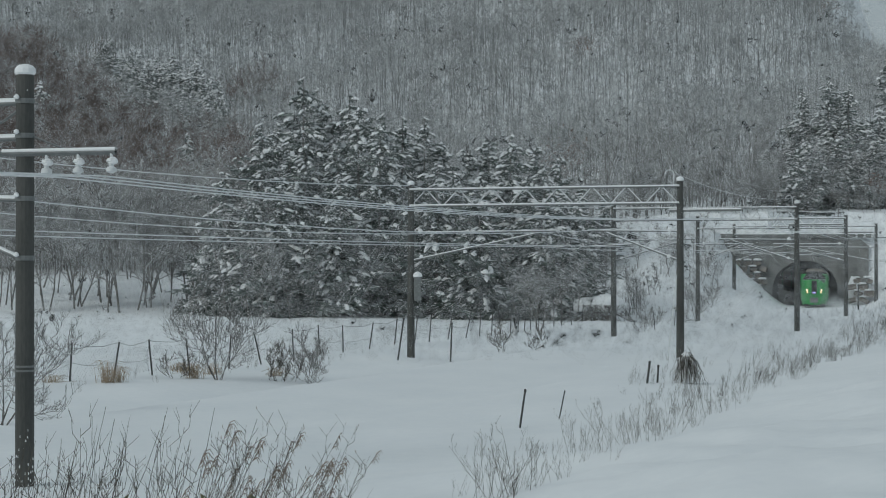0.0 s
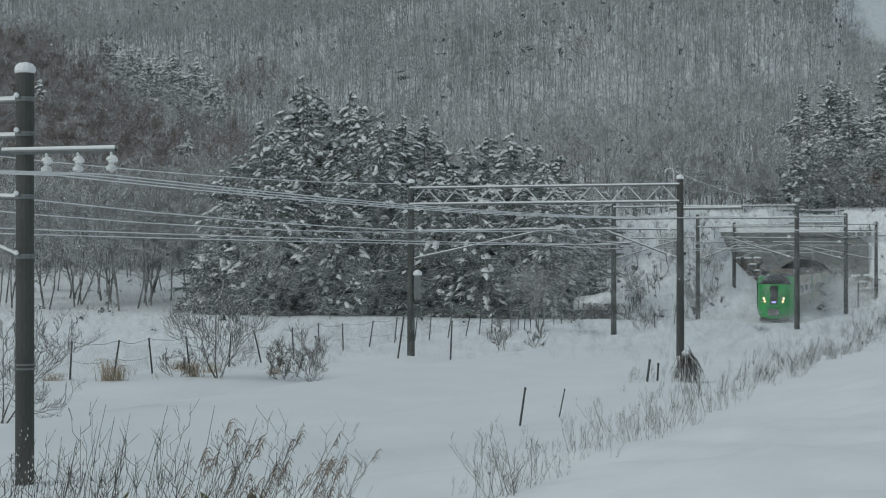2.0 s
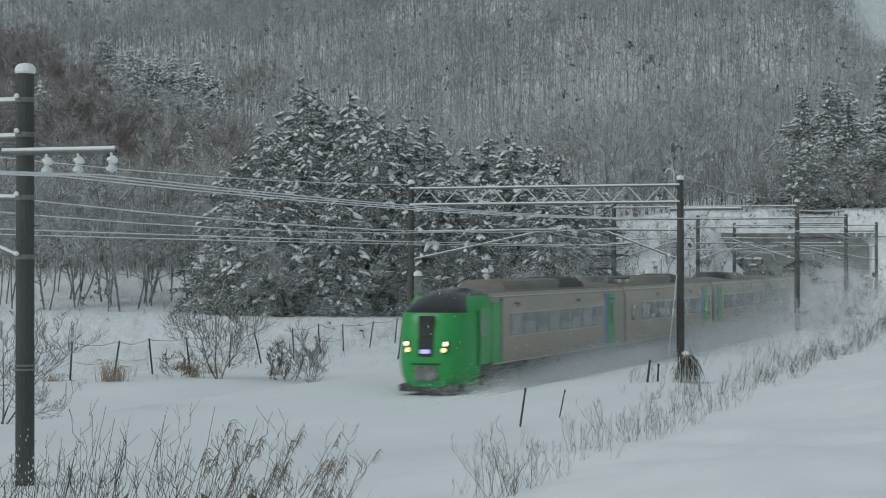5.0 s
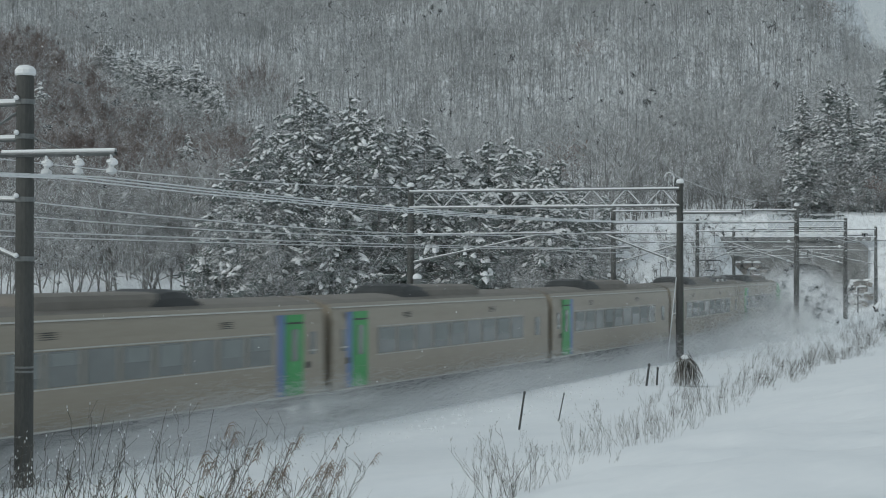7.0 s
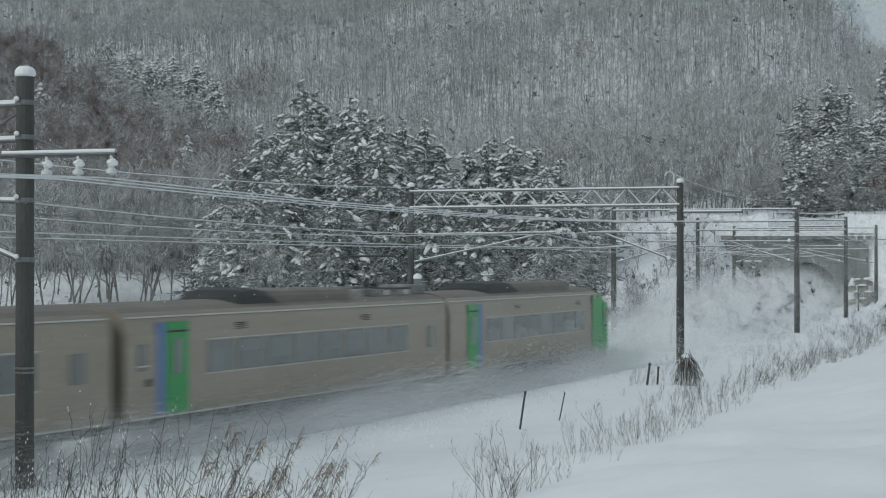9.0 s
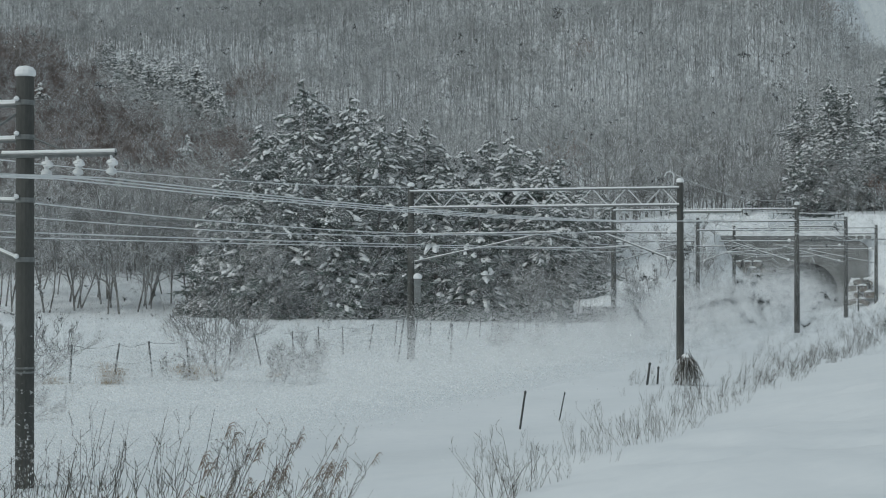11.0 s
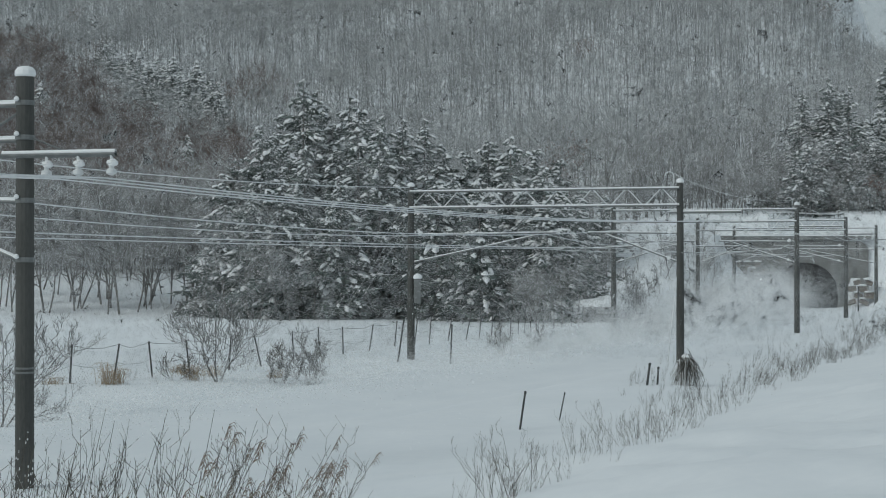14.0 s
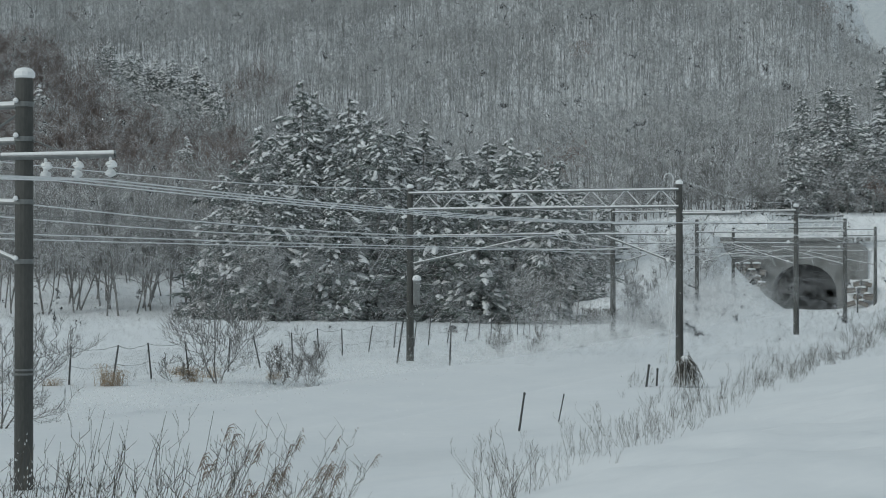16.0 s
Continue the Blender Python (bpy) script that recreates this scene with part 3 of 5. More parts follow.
# ================= overhead line =================
def mast(parent, x, y, z0, h, r0=0.19, r1=0.15, cap=True):
    m = part("mast", lathe([(r0, 0), (r0 * 0.8 + r1 * 0.2, h * 0.3), (r1, h)], 14), CONCRETE, parent, "dark spun-concrete mast")
    m.location = (x, y, z0)
    for hh in (0.62, 0.64):
        c = part("band", lathe([(r1 * 1.12, 0), (r1 * 1.12, 0.04)], 12), STEEL, parent)
        c.location = (x, y, z0 + h * hh * 0.5)
    if cap:
        s = part("snow_cap", lathe([(r1 * 1.05, -0.02), (r1 * 1.22, 0.02), (r1 * 1.18, 0.1), (r1 * 0.85, 0.17), (r1 * 0.2, 0.2)], 12), SNOW, parent, "white snow cap")
        s.location = (x, y, z0 + h)
    return m


def snowy_bar(parent, name, p, q, r, snow=0.6, material=None):
    """A steel bar with a ridge of snow along its top."""
    b = part(name, tube_mesh(name, [(*p, *q, r, r)], material or STEEL, 6), STEEL, parent)
    if snow:
        up = r * 0.9
        part("snow_ridge", tube_mesh("snow_ridge", [(p[0], p[1], p[2] + up, q[0], q[1], q[2] + up, r * snow, r * snow)], SNOW, 5), SNOW, b, "ridge of snow")
    return b


def insulator_set(parent, x, y, z, drop=0.5):
    i = part("insulator", lathe([(0.02, 0), (0.02, -0.1), (0.1, -0.12), (0.11, -0.18), (0.04, -0.2), (0.04, -0.28), (0.11, -0.3), (0.12, -0.37), (0.04, -0.4), (0.03, -drop)][::-1], 10), CERAMIC, parent, "snow-clad ceramic insulator")
    i.location = (x, y, z)


def portal(s, u_right, u_left, top=8.55, truss=True, arm_len=2.6, detail=True):
    xr, yr = track(s, u_right)
    xl, yl = track(s, u_left)
    g = thing("catenary_portal", Matrix(), "concrete catenary portal with snow-lined lattice beam", "catenary portal", "overhead line supports")
    zr, zl = gz(xr, yr) - 0.3, gz(xl, yl) - 0.3
    mast(g, xr, yr, zr, top - zr)
    mast(g, xl, yl, zl, top - zl)
    across = V((xl - xr, yl - yr, 0)).normalized()
    pr, pl = V((xr, yr, 0)), V((xl, yl, 0))
    if truss:
        za, zb = top - 0.28, top - 1.08
        for z in (za, zb):
            for d in (-0.2, 0.2):
                n_ = V((-across.y, across.x, 0)) * d
                snowy_bar(g, "chord", pr + n_ + V((0, 0, z)), pl + n_ + V((0, 0, z)), 0.05, 0.9)
        n = 16
        segs = []
        for k in range(n):
            a, b = pr.lerp(pl, (k + 0.1) / n), pr.lerp(pl, (k + 1) / n)
            z0_, z1_ = (za, zb) if k % 2 else (zb, za)
            segs.append((a.x, a.y, z0_, b.x, b.y, z1_, 0.028, 0.028))
        part("lattice", tube_mesh("lattice", segs, FROST_WIRE, 4), FROST_WIRE, g, "frosted zigzag lattice")
    else:
        snowy_bar(g, "chord", pr + V((0, 0, top - 0.4)), pl + V((0, 0, top - 0.4)), 0.06, 0.9)
    # cantilevers from both masts
    for base, sign, reach, uu in ((pr, 1, u_right + 0.6, 0.0), (pl, -1, -u_left - 3.6, -4.0)):
        d = across * sign
        snowy_bar(g, "cantilever", base + V((0, 0, 6.15)), base + d * (reach + 0.7) + V((0, 0, 6.2)), 0.04, 0.8)
        snowy_bar(g, "strut", base + V((0, 0, 4.75)), base + d * (reach - 0.2) + V((0, 0, 6.1)), 0.04, 0.8)
        snowy_bar(g, "steady_arm", base + d * (reach * 0.55) + V((0, 0, 5.55)), base + d * (reach + 1.1) + V((0, 0, 5.42)), 0.025, 0.9)
        part("snow_lump", lathe([(0.02, -0.08), (0.12, -0.04), (0.13, 0.05), (0.06, 0.13), (0.02, 0.15)], 9), SNOW, g, "lump of snow on a bracket").location = base + d * 0.5 + V((0, 0, 6.2))
        part("snow_lump", lathe([(0.02, -0.07), (0.09, -0.03), (0.1, 0.04), (0.05, 0.1), (0.02, 0.12)], 9), SNOW, g, "lump of snow on a bracket").location = base + d * 0.55 + V((0, 0, 4.95))
    # feeder arm on the right mast
    if arm_len:
        e = pr - across * arm_len
        snowy_bar(g, "crossarm", pr + across * 0.5 + V((0, 0, top - 1.42)), e + V((0, 0, top - 1.42)), 0.06, 0.8)
        for k in range(3):
            q = pr - across * (arm_len * (0.38 + 0.3 * k))
            insulator_set(g, q.x, q.y, top - 1.46)
    # hooked top bracket
    q = pr + across * 0.3
    pts = [(q.x, q.y, top - 0.5), (q.x, q.y, top + 0.3), *[(q.x + across.x * 0.22 * (1 - math.cos(a)), q.y + across.y * 0.22 * (1 - math.cos(a)), top + 0.3 + 0.22 * math.sin(a)) for a in (0.8, 1.6, 2.4, 3.1)]]
    part("top_hook", cable("top_hook", pts, 0.03, FROST_WIRE, 5), FROST_WIRE, g)
    return g


PORTALS = [(-37.1, 3.2, -10.4), (-72.4, 3.8, -8.4), (-104.0, 4.6, -7.5), (-138.0, 6.3, -7.7)]
for k, (s_, ur, ul) in enumerate(PORTALS):
    portal(s_, ur, ul, arm_len=2.9 if k < 2 else 2.2)


def near_mast():
    x, y = track(16.2, 3.2)
    g = thing("catenary_portal", Matrix(), "tall dark concrete mast with snow-capped top and crossarm", "catenary portal", "overhead line supports")
    z0, top = gz(x, y) - 0.4, 8.5
    mast(g, x, y, z0, top - z0, 0.195, 0.18)
    xl, yl = track(16.2, -10.4)
    zl = gz(xl, yl) - 0.3
    mast(g, xl, yl, zl, top - zl)
    a = V((xl - x, yl - y, 0)).normalized()
    p, q = V((x, y, 0)), V((xl, yl, 0))
    for z, r in ((7.92, 0.06), (7.2, 0.055)):
        snowy_bar(g, "chord", p + V((0, 0, z)), q + V((0, 0, z)), r, 0.95)
    part("brace", tube_mesh("brace", [(*(p + V((0, 0, 7.85)))[:], *(p + a * 1.2 + V((0, 0, 7.2)))[:], 0.03, 0.03), (*(p + V((0, 0, 7.3)))[:], *(p - a * 0.9 + V((0, 0, 6.98)))[:], 0.018, 0.018)], STEEL), STEEL, g)
    snowy_bar(g, "cantilever", p + V((0, 0, 5.95)), p + a * 4.0 + V((0, 0, 6.1)), 0.05, 0.9)
    snowy_bar(g, "strut", p + V((0, 0, 4.72)), p + a * 3.4 + V((0, 0, 6.0)), 0.04, 0.9)
    e = p - a * 2.2
    part("crossarm", tube_mesh("crossarm", [(*(p + a * 0.6 + V((0.0, -0.2, 6.88)))[:], *(e + V((0, -0.2, 6.86)))[:], 0.055, 0.055)], STEEL, 4), STEEL, g, "steel crossarm under snow")
    part("snow_ridge", tube_mesh("snow_ridge", [(*(p + a * 0.5 + V((0, -0.2, 6.94)))[:], *(e + V((0, -0.2, 6.92)))[:], 0.04, 0.045)], SNOW, 6), SNOW, g, "ridge of snow")
    for k in (0.57, 1.32, 2.1):
        c = p - a * k
        i = part("insulator", lathe([(0.03, 0), (0.03, -0.09), (0.09, -0.11), (0.105, -0.16), (0.05, -0.2), (0.05, -0.26), (0.1, -0.29), (0.11, -0.36), (0.03, -0.4)][::-1], 12), CERAMIC, g, "snow-clad ceramic insulator")
        i.location = (c.x, c.y - 0.2, 6.84)
        part("snow_lump", lathe([(0.02, -0.05), (0.1, -0.02), (0.1, 0.04), (0.05, 0.1), (0.02, 0.11)], 8), SNOW, g, "lump of snow on an insulator").location = (c.x + 0.03, c.y - 0.2, 6.66)
    for z in (7.95, 7.25, 5.98, 4.78):
        c = part("clamp_band", lathe([(0.205, -0.05), (0.205, 0.05)], 14), STEEL, g)
        c.location = (x, y, z)
        part("snow_lump", lathe([(0.02, -0.03), (0.06, 0.0), (0.05, 0.04), (0.02, 0.07)], 7), SNOW, g, "lump of snow on a clamp").location = (x - 0.13, y - 0.2, z + 0.05)


near_mast()


def wire(name, label, supports, sag, r, material, step=5):
    """A hanging wire from support to support (x, y, z)."""
    pts = [tuple(supports[0])]
    for a, b in zip(supports, supports[1:]):
        for k in range(1, step * 2 + 1):
            q = k / (step * 2)
            c = V(a).lerp(V(b), q)
            c.z -= sag * 4 * q * (1 - q)
            pts.append(tuple(c))
    ob = new(name, cable(name, pts, r, material, 4))
    return tagged(ob, label, "overhead wire", "overhead wires")


LINE_S = [75.0, 16.2, -37.1, -72.4, -104.0, -138.0, -151.0]


def line(u_list, z_list):
    return [(*track(s, u), z) for s, u, z in zip(LINE_S, u_list, z_list)]


for uu in (0.0, -4.0):
    wire("messenger_wire", "snow-coated messenger wire above the track", line([uu] * 7, [6.3] * 6 + [5.0]), 0.55, 0.016, FROST_WIRE)
    wire("contact_wire", "snow-lined contact wire above the track", line([uu] * 7, [5.45] * 6 + [4.6]), 0.08, 0.015, FROST_WIRE)
    drops = thing("dropper_set", Matrix(), "thin droppers between messenger and contact wire", "overhead wire", "overhead wires")
    for s0, s1 in zip(LINE_S[:-2], LINE_S[1:-1]):
        n = int(abs(s1 - s0) / 5)
        for k in range(1, n):
            t = k / n
            x, y = track(s0 + (s1 - s0) * t, uu)
            part("dropper", tube_mesh("dropper", [(x, y, 6.3 - 0.55 * 4 * t * (1 - t), x, y, 5.4, 0.008, 0.008)], BARE_WIRE, 3), BARE_WIRE, drops)
for k, off in enumerate((1.1, 1.95, 2.75)):
    wire("feeder_wire", "snow-coated feeder wire on crossarm insulators", line([3.2 + off * 0.7, 3.2 + off * 0.7, 3.2 + off, 3.8 + off, 4.6 + off * 0.8, 6.3 + off * 0.8, 7], [6.4, 6.4, 6.75, 6.75, 6.75, 6.75, 7.5]), 0.35, 0.014, FROST_WIRE)
wire("feeder_wire", "snow-coated earth wire along the mast tops", line([-10.4, -10.4, -10.4, -8.4, -7.5, -7.7, -7.7], [8.5] * 6 + [8.0]), 0.5, 0.018, FROST_WIRE)
wire("feeder_wire", "snow-coated earth wire along the mast tops", line([3.0, 3.0, 3.0, 3.6, 4.4, 6.0, 6.0], [8.3, 8.3, 8.9, 8.9, 8.9, 8.9, 8.2])[2:], 0.5, 0.012, FROST_WIRE)
wire("feeder_wire", "thin signal wire beside the railway", line([-10.2, -10.2, -10.2, -8.2, -7.3, -7.5, -7.5], [6.9] * 6 + [6.5]), 0.6, 0.012, BARE_WIRE)


# ================= trees =================
def dome(r, c, rad, flat, sv, sf, ax=1.0, ay=0.0):
    """A lump of snow: two rings and a top."""
    o = len(sv)
    st = r.uniform(0.65, 1.35, 6)
    ln, wd, dip = r.uniform(1.1, 1.9), r.uniform(0.55, 0.95), r.uniform(0.2, 0.7)

    def ring(a, m, z):
        f, g = rad * m * ln * math.cos(a), rad * m * wd * math.sin(a)
        sv.append((c[0] + f * ax - g * ay, c[1] + f * ay + g * ax, c[2] + z - dip * f))

    for k in range(6):
        ring(k * 1.0472, st[k], -rad * 0.3)
    for k in range(6):
        ring(k * 1.0472 + 0.3, 0.68 * st[k], rad * flat * 0.7)
    sv.append((c[0], c[1], c[2] + rad * flat))
    for k in range(6):
        j = (k + 1) % 6
        sf.append((o + k, o + j, o + 6 + j, o + 6 + k))
        sf.append((o + 6 + k, o + 6 + j, o + 12))


def conifer(seed, h, spread, load=1.5):
    """Spruce: trunk, uneven drooping boughs of needles, frost on the twigs and lumps of snow on some boughs."""
    r = np.random.RandomState(seed)
    nv, nf, sv, sf = [], [], [], []
    z = h * 0.02
    lobe, turn = r.uniform(0.15, 0.4, 3), r.uniform(0, 6.28, 3)
    while z < h * 0.985:
        t = z / h
        length = spread * min(1.0, 1.15 * (1 - t) ** 0.72) * (0.7 + 0.5 * r.rand()) + 0.25
        for k in range(int(5 + 3 * (1 - t))):
            if r.rand() < 0.14:
                continue
            a = r.uniform(0, 6.283)
            lump = 1 + lobe[0] * math.sin(2 * a + 9 * t + turn[0]) + lobe[1] * math.sin(3 * a - 17 * t + turn[1]) + lobe[2] * math.sin(a + 31 * t + turn[2])
            L = length * r.uniform(0.45, 1.2) * max(0.35, lump)
            zz = z + r.uniform(-0.8, 0.8)
            da = np.array([math.cos(a), math.sin(a), 0])
            side = np.array([-math.sin(a), math.cos(a), 0])
            droop = r.uniform(0.05, 0.6)
            lift = r.uniform(0.15, 0.55)
            pts = [np.array([0, 0, zz]) + da * L * q + np.array([0, 0, L * (lift * q - droop * q * q)]) for q in (0.12, 0.45, 0.75, 1.0)]
            wid = [0.03 * L, 0.07 * L + 0.05, 0.06 * L + 0.05, 0.03]
            b = len(nv)
            for p, w in zip(pts, wid):
                dn = np.array([0, 0, -w * 0.8 - 0.05])
                j = r.uniform(0.6, 1.4, 2)
                nv += [p - side * w * j[0] + dn * j[1], p, p + side * w * j[1] + dn * j[0]]
            for q in range(3):
                o = b + q * 3
                nf += [(o, o + 1, o + 4, o + 3), (o + 1, o + 2, o + 5, o + 4)]
            frost = r.uniform(0.25, 0.95)
            for q in range(int(7 + 6 * L)):
                i0 = r.randint(0, 3)
                p = pts[i0] + (pts[i0 + 1] - pts[i0]) * r.rand()
                e = p + side * r.choice([-1, 1]) * r.uniform(0.1, 0.34) * (0.5 * L + 0.4) + da * r.uniform(-0.05, 0.35) * L * 0.6 + np.array([0, 0, r.uniform(-0.4, 0.12) * (0.5 + 0.2 * L)])
                o = len(nv)
                w = r.uniform(0.05, 0.12)
                nv += [p + da * w, p - da * w, e, (p + e) / 2 - np.array([0, 0, w * 2.2])]
                nf += [(o, o + 1, o + 2), (o, o + 2, o + 3), (o + 1, o + 3, o + 2)]
                if r.rand() < frost:
                    o = len(sv)
                    up = np.array([0, 0, w * 0.55])
                    c = p + (e - p) * r.uniform(0.1, 0.4)
                    sv += [c + da * w * 0.8 + up * 0.3, c - da * w * 0.8 + up * 0.3, e + up * 0.4, (c + e) / 2 + up]
                    sf += [(o, o + 3, o + 2), (o + 1, o + 2, o + 3), (o, o + 1, o + 3)]
            if r.rand() < 0.55 + 0.3 * t:
                for q in range(r.randint(1, 6)):
                    w = r.uniform(0.3, 1.0)
                    i0 = min(int(w * 3), 2)
                    c = pts[i0] + (pts[i0 + 1] - pts[i0]) * (w * 3 - i0) + side * r.normal(0, 0.07) * L
                    dome(r, c + np.array([0, 0, 0.03]), (r.uniform(0.05, 0.2) ** 1.15 * (0.8 + 0.2 * L) + 0.03) * load * (1.05 - 0.25 * t), r.uniform(0.3, 0.7), sv, sf, da[0], da[1])
        z += h * 0.016 + 0.12
    trunk = poly_segs([(0, 0, -0.6), (0.03, 0, h * 0.5), (0, 0.02, h)], 0.012 * h + 0.05, 0.02)
    return trunk, (nv, nf), (sv, sf)


def make_conifer(seed, h, spread, m, label, load=1.5):
    trunk, needles, snow = conifer(seed, h, spread, load)
    t = thing("spruce_tree", m, label, "conifer tree", "snowy spruces")
    part("trunk", tube_mesh("trunk", trunk, BARK, 7), BARK, t)
    part("crown", raw("crown", needles[0], needles[1], NEEDLE), NEEDLE, t, "dark green drooping needle boughs")
    tagged(part("crown_snow", raw("crown_snow", snow[0], snow[1], SNOW, smooth=True), SNOW, t, "lumps of fresh snow on the boughs"), kind="stuff")
    return t


def branches(r, base, h, lean=0.12, levels=3, first=0.2, n1=16, up=0.55, thick=0.012, gnarl=0.2, child=6):
    """Recursive bare branching as tapered segments."""
    segs = []

    def grow(p, d, length, rad, level):
        pts = [p]
        steps = 4 if level == 0 else 3
        dd = d.copy()
        for k in range(steps):
            dd = dd + r.normal(0, gnarl * (0.35 if level == 0 else 0.8), 3)
            dd[2] += 0.08 * level
            dd /= np.linalg.norm(dd)
            pts.append(pts[-1] + dd * length / steps)
        for k in range(steps):
            segs.append((*pts[k], *pts[k + 1], rad * (1 - 0.8 * k / steps), rad * (1 - 0.8 * (k + 1) / steps)))
        if level + 1 < levels:
            for q in range(n1 if level == 0 else child):
                t = first + (1 - first) * (q + r.rand()) / (n1 if level == 0 else child)
                t = min(t, 0.98)
                i = int(t * steps)
                p0 = pts[i] + (pts[i + 1] - pts[i]) * (t * steps - i)
                a = r.uniform(0, 6.283)
                out = np.array([math.cos(a), math.sin(a), up + r.normal(0, 0.25)])
                nd = 0.5 * d + out if level == 0 else 0.9 * dd + 0.75 * out
                nd /= np.linalg.norm(nd)
                grow(p0, nd, length * (0.52 * (1.15 - 0.65 * t) if level == 0 else 0.5) * r.uniform(0.7, 1.2), rad * (0.42 if level == 0 else 0.5), level + 1)

    d = np.array([r.normal(0, lean), r.normal(0, lean), 1.0])
    grow(np.array(base, float), d / np.linalg.norm(d), h, thick * h, 0)
    return segs


def snow_on(segs, r, share=0.7, lift=0.8, fat=0.75, limit=0.012):
    """Strips of snow lying on the flatter branches."""
    out = []
    for x0, y0, z0, x1, y1, z1, a, b in segs:
        run = math.hypot(x1 - x0, y1 - y0)
        if r.rand() < share and run > 0.45 * abs(z1 - z0):
            a2, b2 = max(a, limit), max(b, limit)
            out.append((x0, y0, z0 + a2 * lift, x1, y1, z1 + b2 * lift, a2 * fat, b2 * fat))
    return out


def make_bare_tree(seed, h, m, label, snow=0.7, minr=0.006, group="bare trees", material=None, **kw):
    r = np.random.RandomState(seed)
    stems = kw.pop("stems", 1)
    segs = []
    for k in range(stems):
        segs += branches(r, (r.normal(0, 0.12) * (stems > 1), r.normal(0, 0.12) * (stems > 1), -0.3), h * r.uniform(0.75, 1.0), **kw)
    segs = [(*s[:6], max(s[6], minr), max(s[7], minr * 0.7)) for s in segs]
    t = thing("bare_tree" if h > 2.6 else "bare_shrub", m, label, "bare tree" if h > 2.6 else "shrub", group)
    part("trunk", tube_mesh("trunk", [q for q in segs if q[6] > 0.02 * h ** 0.3] or segs[:4], BARK, 5), BARK, t)
    tagged(part("crown", tube_mesh("crown", segs, material or TWIG, 3), TWIG, t, "fine bare branches"), kind="stuff")
    sn = snow_on(segs, r, snow, limit=minr * 1.1)
    if sn:
        tagged(part("branch_snow", tube_mesh("branch_snow", sn, SNOW, 3), SNOW, t, "snow lying along the branches"), kind="stuff")
    return t


def spot(ax, y):
    """The ground point at depth y, ax metres sideways per metre of depth."""
    return V((ax * y, y, gz(ax * y, y)))


def spin(p, a, s=1.0):
    return Matrix.Translation(p) @ Matrix.Rotation(a, 4, "Z") @ Matrix.Scale(s, 4)


CONIFERS = [make_conifer(11, 18, 3.9, spin(spot(-0.046, 160), 0.4), "tall dark spruce laden with snow at the field's edge"),
            make_conifer(12, 14, 3.4, spin(spot(-0.075, 156), 1.4), "dark spruce laden with snow at the field's edge"),
            make_conifer(13, 11, 2.9, spin(spot(0.02, 150), 2.4), "bushy spruce laden with snow at the field's edge"),
            make_conifer(14, 8, 2.3, spin(spot(0.055, 150), 3.4), "young spruce laden with snow at the field's edge"),
            make_conifer(15, 13, 3.3, spin(spot(-0.148, 423), 0.5, 0.8), "spruce heavy with white snow on the hillside", 2.1),
            make_conifer(16, 17, 4.3, spin(spot(-0.098, 168), 0.9), "broad uneven spruce laden with snow at the field's edge"),
            make_conifer(17, 12, 3.5, spin(spot(0.035, 165), 0.9), "broad spruce laden with snow at the field's edge")]


